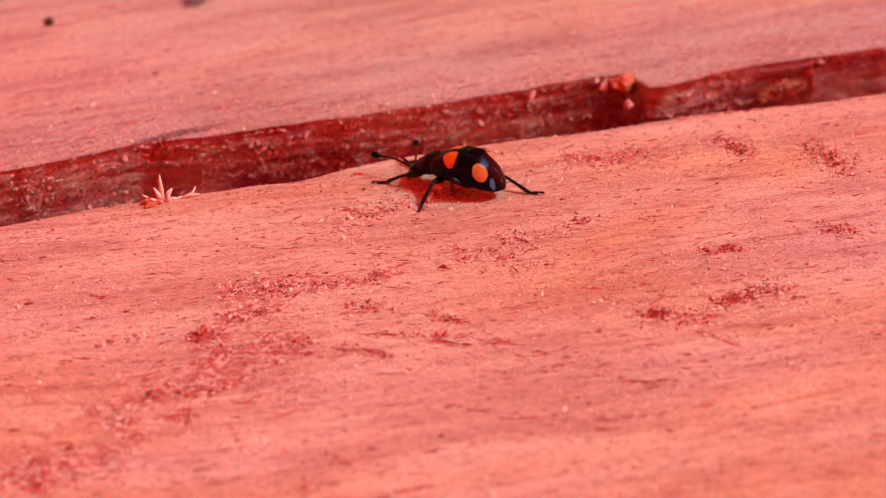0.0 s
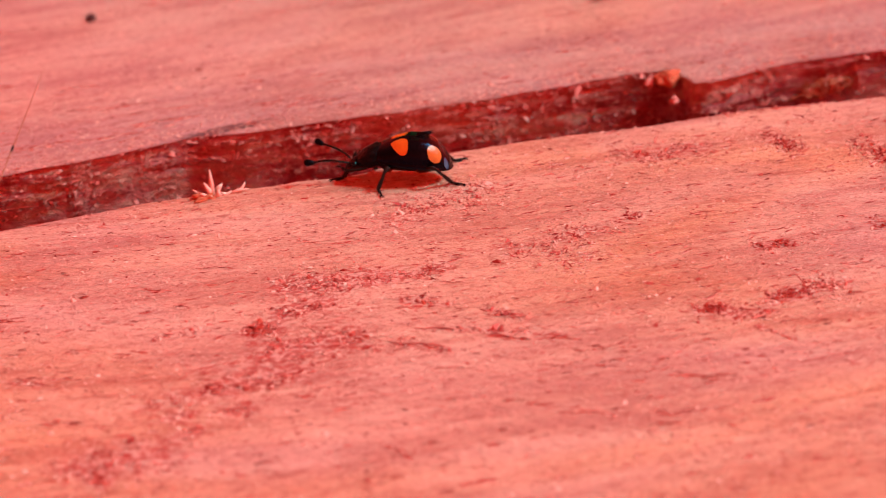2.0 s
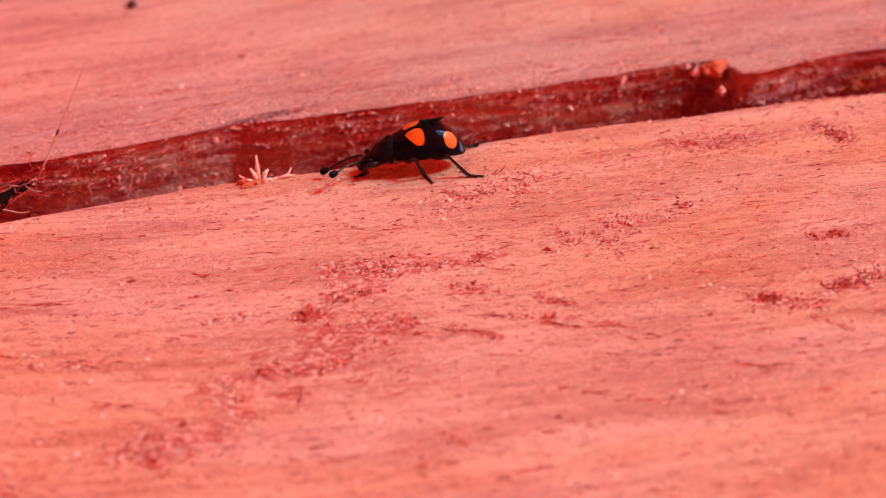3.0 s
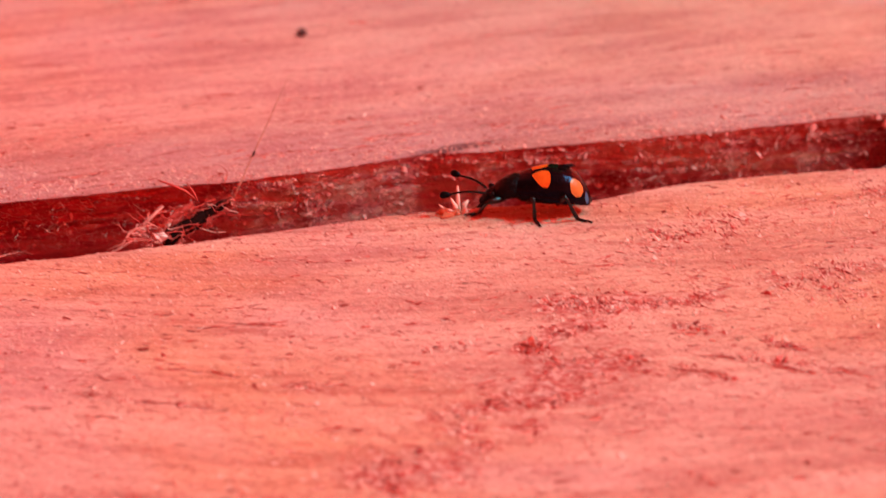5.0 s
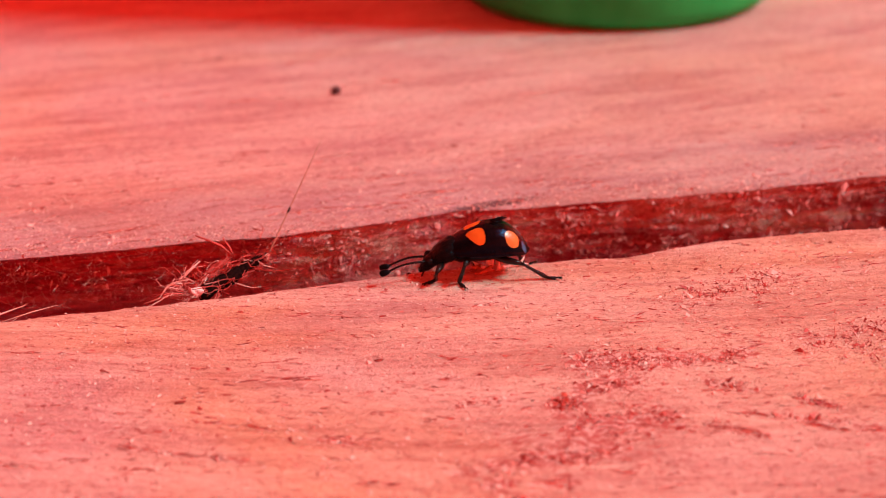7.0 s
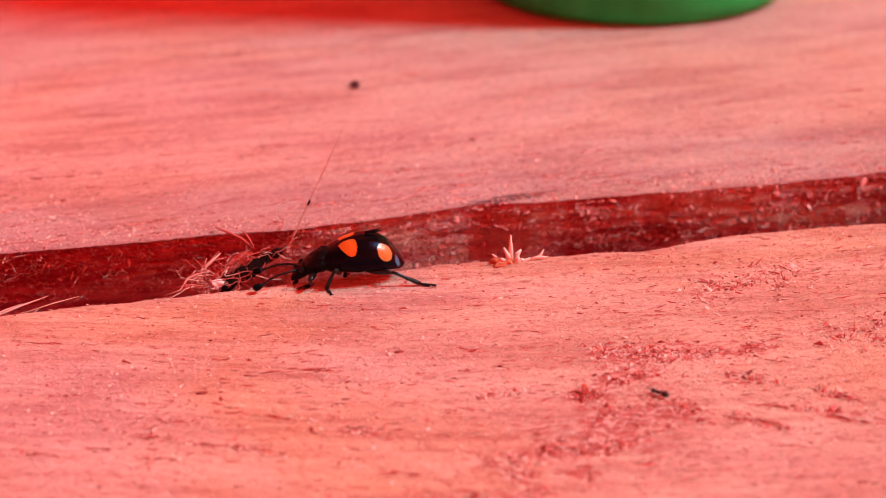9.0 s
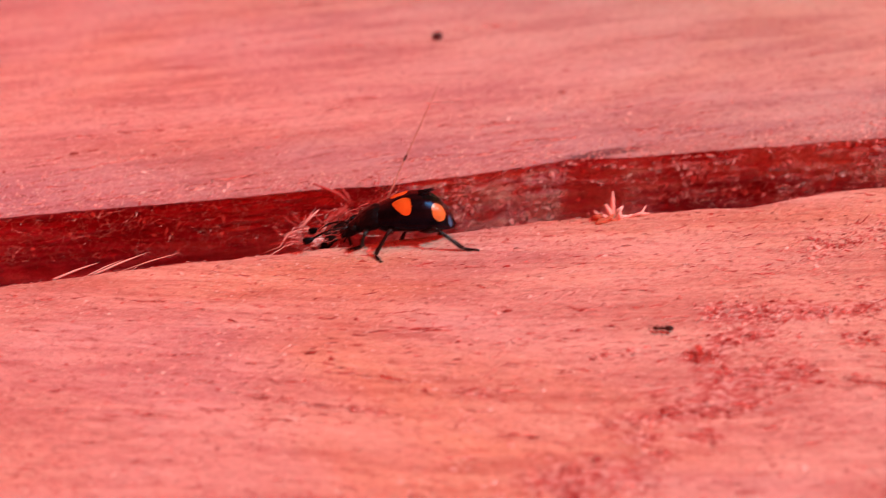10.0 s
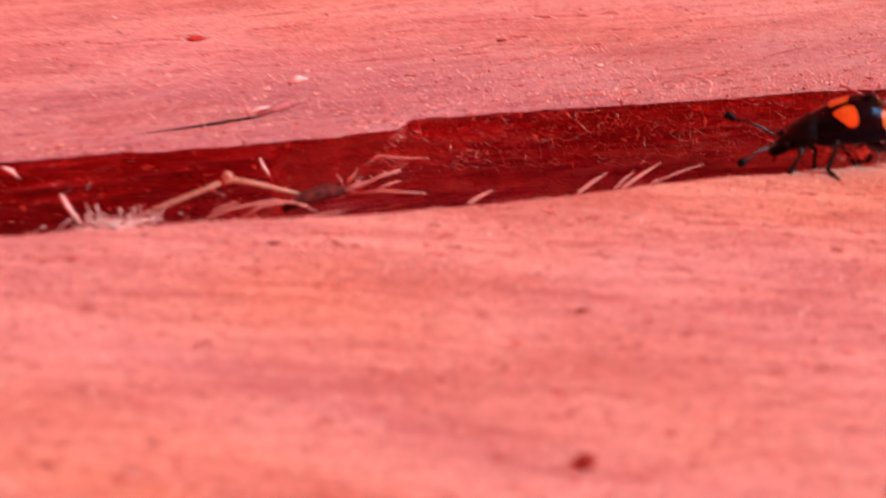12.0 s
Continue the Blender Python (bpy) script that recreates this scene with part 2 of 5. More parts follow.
M_ROUGH = shell("punctured_chitin", (0.002, 0.002, 0.002), (0.008, 0.005, 0.005), 0.34, (0.2, 0.7, 1.0), 0.12, 3000, 0.00012)
M_EYE = shell("beetle_eye", (0.003, 0.003, 0.003), (0.006, 0.005, 0.005), 0.2, (0.3, 0.8, 1.0), 0.3)
M_ANT = shell("ant_brown", (0.02, 0.01, 0.008), (0.06, 0.025, 0.018), 0.4)


def green_plastic():
    m, nt, bsdf = material("green_plastic")
    n = noise_tex(nt, coords(nt, (220, 220, 90)), 1.0, 4.0, 0.6)
    nt.links.new(ramp(nt, n, (0.35, (0.018, 0.42, 0.09)), (0.7, (0.03, 0.52, 0.12))), bsdf.inputs["Base Color"])
    bsdf.inputs["Roughness"].default_value = 0.55
    bsdf.inputs["Specular IOR Level"].default_value = 0.08
    bump(nt, bsdf, n, 0.0001)
    return m


M_GREEN = green_plastic()


# ---- helpers for shapes ----
@functools.lru_cache(maxsize=None)
def lattice(seed):
    return np.random.RandomState(seed).rand(256, 256)


def vnoise(x, y, seed):
    """Smooth value noise in two dimensions, 0 to 1."""
    g = lattice(seed)
    xi, yi = np.floor(x).astype(int), np.floor(y).astype(int)
    fx, fy = x - xi, y - yi
    fx, fy = fx * fx * (3 - 2 * fx), fy * fy * (3 - 2 * fy)
    a, b = g[xi % 256, yi % 256], g[(xi + 1) % 256, yi % 256]
    c, d = g[xi % 256, (yi + 1) % 256], g[(xi + 1) % 256, (yi + 1) % 256]
    return (a * (1 - fx) + b * fx) * (1 - fy) + (c * (1 - fx) + d * fx) * fy


def octaves(x, y, seed, n=4):
    return sum(vnoise(x * 2 ** k, y * 2 ** k, seed + k) * 0.5 ** (k + 1) for k in range(n))


def grid_mesh(name, points, materials, index=None, smooth=True):
    """A mesh from an array rows x columns x 3, in metres."""
    r, c, _ = points.shape
    a = np.arange(r * c).reshape(r, c)
    quads = np.stack([a[:-1, :-1], a[1:, :-1], a[1:, 1:], a[:-1, 1:]], -1).reshape(-1, 4)
    me = bpy.data.meshes.new(name)
    me.from_pydata(points.reshape(-1, 3).tolist(), [], quads.tolist())
    for m in materials:
        me.materials.append(m)
    if index is not None:
        me.polygons.foreach_set("material_index", index.reshape(-1).astype(np.int32))
    me.polygons.foreach_set("use_smooth", np.full(len(quads), smooth))
    me.update()
    return me


def part(name, data, parent, label="", mat=None):
    """Links a mesh or bmesh as one part under its thing."""
    if isinstance(data, bmesh.types.BMesh):
        me = bpy.data.meshes.new(name)
        for f in data.faces:
            f.smooth = True
        data.to_mesh(me)
        data.free()
        data = me
    if mat:
        data.materials.append(mat)
    ob = new(name, data)
    ob.parent = parent
    return tagged(ob, label) if label else ob


def tube(points, radii, sides=7, bm=None):
    """A tapered tube through points (millimetres), closed at both ends."""
    bm = bm or bmesh.new()
    pts = [Vector(p) * MM for p in points]
    rings = []
    up = Vector((0.31, 0.22, 0.92)).normalized()
    for n, p in enumerate(pts):
        d = (pts[min(n + 1, len(pts) - 1)] - pts[max(n - 1, 0)]).normalized()
        u = d.cross(up)
        if u.length < 1e-4:
            u = d.cross(Vector((1, 0, 0)))
        u.normalize()
        v = d.cross(u)
        r = radii[n] * MM
        rings.append([bm.verts.new(p + (u * math.cos(k * math.tau / sides) + v * math.sin(k * math.tau / sides)) * r) for k in range(sides)])
    for a, b in zip(rings, rings[1:]):
        for k in range(sides):
            bm.faces.new((a[k], a[(k + 1) % sides], b[(k + 1) % sides], b[k]))
    bm.faces.new(rings[0][::-1])
    bm.faces.new(rings[-1])
    return bm


def blob(centre, size, seed, rough=0.15, level=3, turn=(0, 0, 0)):
    """A lumpy, rounded body (millimetres)."""
    bm = bmesh.new()
    bmesh.ops.create_icosphere(bm, subdivisions=level, radius=1.0)
    e = Euler([radians(a) for a in turn]).to_matrix()
    for v in bm.verts:
        k = 1 + rough * (noise.noise(v.co * 1.7 + Vector((seed * 3.1, 0, 0))) + 0.5 * noise.noise(v.co * 4 + Vector((0, seed * 2.3, 0))))
        v.co = (e @ Vector((v.co.x * size[0] * k, v.co.y * size[1] * k, v.co.z * size[2] * k)) + Vector(centre)) * MM
    return bm


def fibres(name, roots, directions, lengths, widths, mat, curl, seed):
    """Many thin curved slivers in one mesh: flat three-sided blades (millimetres)."""
    rng = np.random.RandomState(seed)
    n = len(roots)
    d = directions / np.linalg.norm(directions, axis=1)[:, None]
    side = np.cross(d, rng.normal(size=(n, 3)))
    side /= np.linalg.norm(side, axis=1)[:, None]
    third = np.cross(d, side)
    bend = rng.normal(size=(n, 3)) * curl
    bend[:, 2] = np.abs(bend[:, 2])
    verts = []
    L, W = lengths[:, None], widths[:, None]
    for s, k in ((0.0, 1.0), (0.5, 0.8)):
        mid = roots + d * L * s + bend * L * s * s
        for a in range(3):
            ang = a * math.tau / 3
            verts.append(mid + (side * math.cos(ang) + third * math.sin(ang) * 0.5) * W * k * 0.5)
    verts.append(roots + d * L + bend * L)
    v = np.stack(verts, 1).reshape(-1, 3) * MM
    base = (np.arange(n) * 7)[:, None]
    faces = np.array([(0, 1, 4), (0, 4, 3), (1, 2, 5), (1, 5, 4), (2, 0, 3), (2, 3, 5), (3, 4, 6), (4, 5, 6), (5, 3, 6), (0, 2, 1)])
    f = (base[:, None] + faces[None]).reshape(-1, 3)
    me = bpy.data.meshes.new(name)
    me.from_pydata(v.tolist(), [], f.tolist())
    me.materials.append(mat)
    me.update()
    return new(name, me)


def chips(name, centres, sizes, tilt, mat, seed):
    """Many small broken flakes in one mesh, each a lopsided eight-sided lump (millimetres)."""
    rng = np.random.RandomState(seed)
    n = len(centres)
    shape = np.array([(1, 0, 0), (-1, 0, 0), (0, 0.6, 0), (0, -0.6, 0), (0, 0, 0.35), (0, 0, -0.35)])
    v = shape[None] * rng.uniform(0.45, 1.5, (n, 6, 1)) + rng.normal(0, 0.13, (n, 6, 3))
    v = v * sizes[:, None, None]
    a, b = rng.uniform(0, math.tau, n)[:, None], rng.normal(0, tilt, n)[:, None]
    x, z = v[..., 0] * np.cos(b) - v[..., 2] * np.sin(b), v[..., 0] * np.sin(b) + v[..., 2] * np.cos(b)
    v = np.stack([x * np.cos(a) - v[..., 1] * np.sin(a), x * np.sin(a) + v[..., 1] * np.cos(a), z], -1) + centres[:, None]
    faces = np.array([(0, 2, 4), (2, 1, 4), (1, 3, 4), (3, 0, 4), (2, 0, 5), (1, 2, 5), (3, 1, 5), (0, 3, 5)])
    f = ((np.arange(n) * 6)[:, None, None] + faces[None]).reshape(-1, 3)
    me = bpy.data.meshes.new(name)
    me.from_pydata((v.reshape(-1, 3) * MM).tolist(), [], f.tolist())
    me.materials.append(mat)
    me.update()
    return new(name, me)


# ---- the two boards and the groove between them ----
def front_edge(x):
    """y of the near board's edge along the groove, in millimetres."""
    return np.interp(x, (-120, -69, -61, -53, -45, -38, -32, -24, -16, -4, 5, 13, 20, 28, 37, 47, 57, 64, 120),
                     (-0.2, -0.3, -0.5, -0.9, -0.9, -0.5, 0, 0, 0.2, 0.8, 0.4, -0.1, 1.0, 1.1, 0.1, -0.1, -1.4, -1.9, -2.2)) + 0.35 * (octaves(x / 3, x * 0 + 3, 11) - 0.47)


def back_edge(x):
    """y of the far board's edge along the groove, in millimetres."""
    return np.interp(x, (-120, -70, -61, -53, -48.6, -47.6, -39, -30, -20, -13, -6.6, -2, 2, 4.5, 6.5, 13, 23, 33, 42, 44.8, 45.4, 47, 49, 51.5, 55, 59, 69, 120),
                     (9.7, 9.6, 9.3, 9.5, 10, 11.2, 11.2, 11, 11, 10.8, 11.1, 11.9, 12.4, 12.1, 11.6, 11.6, 10.9, 11, 11.4, 10.8, 7.0, 6.6, 7.0, 7.8, 8.2, 8.1, 7.8, 7.8)) + 0.5 * (octaves(x / 2.2, x * 0 + 7, 23) - 0.47)


# bands of torn grain: ends (x, y), half width, strength, redness
BANDS = ((3.9, -16.3, 10.1, -17.0, 0.8, 1.0, 0.2), (10.0, -17.4, 15.2, -17.7, 0.6, 0.8, 0.1), (3.2, -19.8, 6.4, -19.4, 0.6, 1.0, 0.3), (0.9, -21.6, 2.2, -21.5, 0.6, 1.2, 1.0), (1.6, -24.9, 7.2, -24.8, 0.9, 0.9, 0.2),
         (9.5, -26.1, 12.2, -28.6, 0.3, 0.8, 0.1), (-1.7, -27.9, 2.5, -27.8, 0.7, 0.7, 0.3), (-6.9, -28.2, -2.1, -27.7, 0.5, 0.6, 0.2), (-5.8, -30.0, -4.6, -30.0, 0.4, 0.9, 0.3), (-2.1, -30.7, -1.1, -30.6, 0.4, 0.9, 0.5),
         (-5.3, -32.0, -4.2, -31.9, 0.4, 0.8, 0.3), (-11.6, -33.2, -6.8, -33.8, 1.2, 1.0, 0.1), (-10.8, -33.9, -10.2, -35.3, 0.4, 1.2, 1.0), (11.5, -21.0, 13.8, -22.7, 0.4, 0.8, 0.5), (34.4, -5.2, 39.6, -5.6, 1.3, 0.9, 0.2),
         (29.3, -29.5, 30.8, -29.7, 0.6, 1.2, 0.9), (31.0, -30.9, 33.4, -31.0, 0.5, 1.0, 0.4), (34.4, -29.8, 36.0, -29.7, 0.5, 1.2, 0.9), (36.0, -29.6, 39.6, -29.4, 0.8, 0.9, 0.4), (36.9, -22.8, 39.1, -23.1, 0.5, 1.2, 0.8),
         (13.3, -26.0, 19.9, -29.3, 0.3, 0.8, 0.2), (16.2, -24.0, 18.2, -26.4, 0.3, 0.8, 0.2), (24.4, -16.3, 30.8, -15.5, 0.9, 0.6, 0.2), (20.1, -16.5, 25.1, -20.3, 1.1, 0.55, 0.1), (46.3, -5.9, 47.0, -8.6, 0.8, 0.9, 0.8),
         (46.6, -23.2, 47.9, -23.8, 0.8, 0.9, 0.4), (52.4, -9.6, 52.4, -14.2, 1.2, 0.7, 0.5), (13.9, -9.0, 23.8, -6.4, 1.4, 0.6, 0.1), (31.8, -32.6, 33.3, -35.0, 0.14, 1.2, 0.1), (-2, -26, 6, -22, 2.6, 0.35, 0.0), (-9, -30, 2, -28, 2.4, 0.3, 0.0),
         (6, -19, 16, -16, 2.2, 0.35, 0.0), (-26.6, -20.4, -19.6, -23.8, 0.2, 0.7, 0.1), (-14.9, -22.2, -11.9, -23.3, 0.2, 0.7, 0.1), (-5.5, -20, -1.5, -20.4, 0.3, 0.6, 0.1), (50, -30, 62, -27, 1.5, 0.5, 0.3), (-30, -33, -18, -35, 1.2, 0.4, 0.1))
# short torn clefts along the grain: ends (x, y), strength
CLEFTS_WEST = ((-72.1, -20.4, -70.6, -22.0, 1.8), (-71.7, -3.2, -68.4, -4.2, 0.9), (-68.4, -23.6, -67.0, -23.7, 1.4), (-67.2, -18.0, -66.2, -18.0, 1.6),
    (-66.6, -20.1, -64.8, -22.0, 1.3), (-63.6, -13.1, -62.9, -13.0, 1.4), (-61.4, -5.7, -58.6, -6.5, 0.9), (-58.8, -20.4, -57.0, -20.9, 1.0),
    (-56.2, -25.4, -55.8, -24.9, 1.2), (-55.7, -3.4, -54.7, -4.5, 1.2), (-52.8, -22.3, -50.3, -22.9, 1.0), (-48.2, -19.0, -46.9, -20.4, 1.1),
    (-34.1, -5.1, -32.1, -6.0, 0.9), (-33.9, -20.5, -31.9, -21.5, 1.4), (-30.5, -21.0, -28.9, -21.2, 1.1), (-27.1, -20.1, -24.4, -21.4, 1.0),
    (-26.9, -22.7, -24.6, -23.7, 0.9), (-24.4, -21.4, -21.8, -22.6, 1.2))
CLEFTS_MIDWEST = ((-23.0, -14.8, -21.7, -14.9, 1.5), (-22.8, -4.7, -21.6, -4.8, 0.8), (-22.5, -17.9, -20.1, -19.0, 0.9), (-21.1, -23.0, -18.9, -24.2, 1.0),
    (-20.1, -19.0, -17.2, -20.5, 1.2), (-19.6, -13.5, -16.6, -13.9, 0.9), (-17.0, -13.5, -13.7, -14.3, 1.3), (-16.6, -13.7, -13.7, -14.7, 1.3),
    (-15.6, -11.3, -14.1, -12.1, 0.7), (-14.8, -22.2, -12.8, -23.4, 1.2), (-14.5, -21.8, -12.1, -22.9, 1.0), (-14.3, -11.3, -17.0, -11.3, 0.8),
    (-12.8, -22.9, -10.8, -23.4, 0.8), (-12.3, -4.9, -9.2, -5.9, 0.6), (-11.2, -19.9, -7.8, -21.5, 0.9), (-10.1, -20.0, -5.6, -21.9, 0.9), (-5.9, -13.0, -3.7, -14.0, 0.8),
    (-5.8, -29.9, -4.8, -29.9, 1.4))
CLEFTS_MIDDLE = ((-5.3, -32.1, -4.2, -31.8, 1.0), (-3.9, -27.8, -2.1, -27.7, 1.4), (-3.3, -30.3, -1.2, -30.5, 1.4), (-1.3, -11.3, 2.4, -12.7, 0.7),
    (-0.3, -16.1, 1.4, -16.3, 0.8), (0.0, -16.8, 2.2, -16.9, 0.8), (1.1, -27.8, 3.2, -27.9, 1.3), (3.6, -40.6, 4.5, -42.1, 1.0), (3.6, -32.5, 5.0, -32.5, 0.9),
    (5.4, -9.3, 7.5, -10.7, 0.8), (5.9, -37.2, 7.0, -39.0, 1.1), (8.5, -11.4, 10.6, -11.5, 0.9), (8.9, -26.0, 12.2, -28.1, 1.3), (9.6, -42.5, 10.6, -42.5, 1.2),
    (10.1, -29.7, 13.3, -31.3, 0.6), (10.2, -26.5, 12.3, -28.4, 1.0), (10.5, -21.8, 12.5, -22.6, 1.2), (10.9, -24.9, 14.6, -26.9, 1.1))
CLEFTS_EAST = ((11.8, -25.1, 16.4, -28.6, 1.3), (13.3, -18.7, 15.7, -20.1, 0.8), (13.7, -35.3, 14.9, -35.6, 1.1), (14.8, -17.0, 16.9, -16.8, 0.9),
    (15.5, -27.4, 17.4, -29.0, 1.7), (15.5, -23.8, 18.4, -26.2, 1.5), (16.0, -24.6, 18.3, -26.3, 1.3), (16.2, -37.4, 19.6, -38.8, 0.9), (17.4, -29.0, 19.6, -29.8, 1.1),
    (18.0, -28.6, 20.5, -30.1, 1.0), (19.5, -30.8, 19.8, -31.4, 1.0), (20.4, -25.2, 23.0, -25.8, 0.7), (21.1, -39.5, 24.3, -40.4, 1.1), (23.6, -15.4, 25.3, -16.7, 1.0),
    (24.4, -36.1, 26.5, -37.3, 0.8), (24.9, -15.9, 25.6, -17.0, 1.0), (31.8, -32.7, 33.4, -35.0, 1.6))
CLEFTS = CLEFTS_WEST + CLEFTS_MIDWEST + CLEFTS_MIDDLE + CLEFTS_EAST
FAR_CLEFTS = ((-34.2, 12.8, -22.6, 15.0, 0.8), (-30.7, 12.8, -24.9, 13.4, 0.7), (-15.2, 14.4, -11.4, 15.3, 0.7), (-7.6, 14.7, -2.8, 15.1, 0.8), (-2.5, 16.3, 2.5, 16.8, 0.9),
              (0.9, 16.4, 4.0, 17.0, 0.8), (7.6, 17.2, 13.2, 17.2, 0.6), (-23.1, 48.7, -14.5, 49.5, 0.9), (-22.0, 61.6, -12.9, 61.2, 0.8), (-14.3, 45.7, -7.4, 45.8, 0.8),
              (-2.4, 48.7, 5.9, 48.5, 0.9), (38.8, 28.7, 43.9, 28.2, 0.7), (-73.0, 27.6, -64.7, 26.8, 0.8), (-64.7, 27.1, -59.3, 26.7, 0.6), (-56.6, 27.6, -51.0, 28.3, 0.7),
              (-41.1, 18.1, -29.0, 22.0, 0.8), (-34.7, 16.9, -30.4, 18.2, 0.7), (-30.0, 14.3, -24.2, 14.8, 0.8), (-25.8, 20.2, -21.0, 20.6, 0.7))
FLECK_SEED = 5


def wall_y(x, z):
    """y of the far board's undercut wall at depth z, in millimetres."""
    edge = back_edge(x)
    most = np.max([back_edge(x + s) for s in np.arange(-8, 8.1, 1.0)], axis=0)
    sunk = edge + np.minimum(most - edge, 1.6) * np.interp(x, (-18, -11), (0.7, 0.1)) * np.clip(-z / 0.7, 0, 1)
    rough = np.interp(x, (-18, -9), (0.9, 0.45)) * (octaves(x / 4.0, z / 0.45, 121) - 0.47) + 0.55 * (octaves(x / 2.6, z / 0.3, 131) - 0.47)
    return sunk + np.interp(x, (-18, -11), (0.25, 0.08)) + np.minimum(-z * np.interp(x, (-40, -18, -11), (0.32, 0.29, 0.11)), 3.2) + rough * np.clip(-z / 0.8, 0.2, 1)


def fleck_density(x, y, spread=1.0):
    d = 0.0
    for ax, ay, bx, by, r, k, _ in BANDS:
        lx, ly = bx - ax, by - ay
        s = np.clip(((x - ax) * lx + (y - ay) * ly) / (lx * lx + ly * ly), 0, 1)
        d = d + k * np.exp(-((x - ax - s * lx) ** 2 + (y - ay - s * ly) ** 2) / (r * spread) ** 2)
    return np.minimum(d, 1.3)


def front_height(x, y):
    u, v = x * 0.91 - y * 0.41, x * 0.41 + y * 0.91
    h = 0.18 * (octaves(u / 9, v / 2.2, 31, 3) - 0.44) + 0.12 * (octaves(u / 3.0, v / 0.9, 41, 2) - 0.37)
    h = h + 0.5 * (octaves(x / 40, y / 25, 51, 2) - 0.37)
    return h - 0.42 * fleck_density(x, y) * np.clip(octaves(x / 0.9, y / 0.6, 61, 2) - 0.3, 0, 1)


def back_height(x, y):
    h = 0.13 * (octaves(x / 12, y / 2.4, 71, 2) - 0.37) + 0.09 * (octaves(x / 4, y / 1.2, 81, 1) - 0.25)
    return h + 0.5 * (octaves(x / 45, y / 20, 91, 2) - 0.37)


def spaced(*spans):
    """Coordinates with a step of its own in each span."""
    out = [np.arange(a, b, step) for a, b, step in spans]
    return np.concatenate(out + [[spans[-1][1]]])


def build_boards():
    xs = spaced((-400, -90, 10), (-90, -80, 1), (-80, 75, 0.24), (75, 90, 1), (90, 400, 10))
    # near board: from its own near side to the groove, over the edge, down and out along a ledge
    ys = spaced((-400, -70, 10), (-70, -50, 1), (-50, -6, 0.24), (-6, -0.6, 0.2))
    edge = front_edge(xs)
    X = np.repeat(xs[:, None], len(ys), 1)
    Y = np.repeat(ys[None], len(xs), 0)
    Y = np.where(Y > -8, -8 + (Y + 8) * (edge[:, None] - 0.15 + 8) / 7.4, Y)
    Z = front_height(X, Y) - 0.08 * np.exp((Y - edge[:, None]) / 0.25)
    fall = ((-0.02, -0.2), (-0.08, -0.5), (-0.2, -1.2), (-0.4, -2.4), (-0.5, -4.0), (-0.5, -8.6), (1.5, -9.2), (5, -9.5), (10, -9.4), (14.5, -9.5), (14.5, -40), (0, -40))
    LX, LY, LZ = [X], [Y], [Z]
    for n, (dy, z) in enumerate(fall):
        x = xs[:, None]
        k = 1.0 if n < 11 else 0.0
        base = edge[:, None] if n < 6 else edge[:, None] * 0
        LX.append(x)
        LY.append(base + dy + k * (0.12 if n < 3 else 0.5) * (octaves(x / 1.3, x * 0 + n * 1.7, 101) - 0.47))
        LZ.append(z + k * 0.35 * (octaves(x / 1.1, x * 0 + n * 2.9, 111) - 0.47))
    LX.append(xs[:, None]), LY.append(xs[:, None] * 0 - 400), LZ.append(xs[:, None] * 0 - 40)
    pts = np.stack([np.concatenate(LX, 1), np.concatenate(LY, 1), np.concatenate(LZ, 1)], -1) * MM
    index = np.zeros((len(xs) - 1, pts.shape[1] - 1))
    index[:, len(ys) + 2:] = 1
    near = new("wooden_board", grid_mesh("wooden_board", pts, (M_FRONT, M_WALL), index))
    wear = near.data.attributes.new("torn", "FLOAT", "POINT")
    wear.data.foreach_set("value", (fleck_density(pts[..., 0] / MM, pts[..., 1] / MM, 1.6) * (pts[..., 2] > -0.001)).reshape(-1).astype(np.float32))
    # share of the painted cooler light, rising towards +x
    painted_cool_light = near.data.attributes.new("painted_cool_light", "FLOAT", "POINT")
    painted_cool_light.data.foreach_set("value", np.clip((pts[..., 0] / MM + 30) / 55, 0, 1).reshape(-1).astype(np.float32))
    course = np.linspace(-420, 420, 841)
    slope = np.tan(np.radians(np.interp(course, (-80, -25, 0, 30, 80), (-13, -19, -9, -4, -2))))
    bent = np.interp(pts[..., 0] / MM, course, np.cumsum(slope))
    grain = near.data.attributes.new("grain", "FLOAT_VECTOR", "POINT")
    grain.data.foreach_set("vector", np.stack([pts[..., 0], pts[..., 1] - bent * MM, pts[..., 2]], -1).reshape(-1).astype(np.float32))
    tagged(near, "rough-sawn salmon-red wooden board with torn fibres, beside a groove", "board", "boards with a groove between")
    # far board
    ys = spaced((0, 1.2, 0.12), (1.2, 10, 0.4), (10, 60, 0.6), (60, 90, 1.5), (90, 400, 12))
    edge = back_edge(xs)
    X = np.repeat(xs[:, None], len(ys), 1)
    Y = edge[:, None] + ys[None]
    Z = back_height(X, Y) - 0.16 * np.exp(-ys[None] / 0.35)
    depths = np.array((-0.2, -0.4, -0.6, -0.8, -1.0, -1.2, -1.4, -1.6, -1.8, -2.0, -2.2, -2.4, -2.6, -2.8, -3.1, -3.4, -3.8, -4.2, -4.7, -5.2, -6.0, -7.0, -8.5, -40.0))[::-1]
    x = xs[:, None]
    WY = wall_y(np.repeat(x, len(depths), 1), np.repeat(depths[None], len(xs), 0))
    WZ = np.repeat(depths[None], len(xs), 0)
    pts = np.stack([np.concatenate([np.repeat(x, len(depths), 1), X], 1), np.concatenate([WY, Y], 1), np.concatenate([WZ, Z], 1)], -1)
    pts = pts[:, ::1] * MM
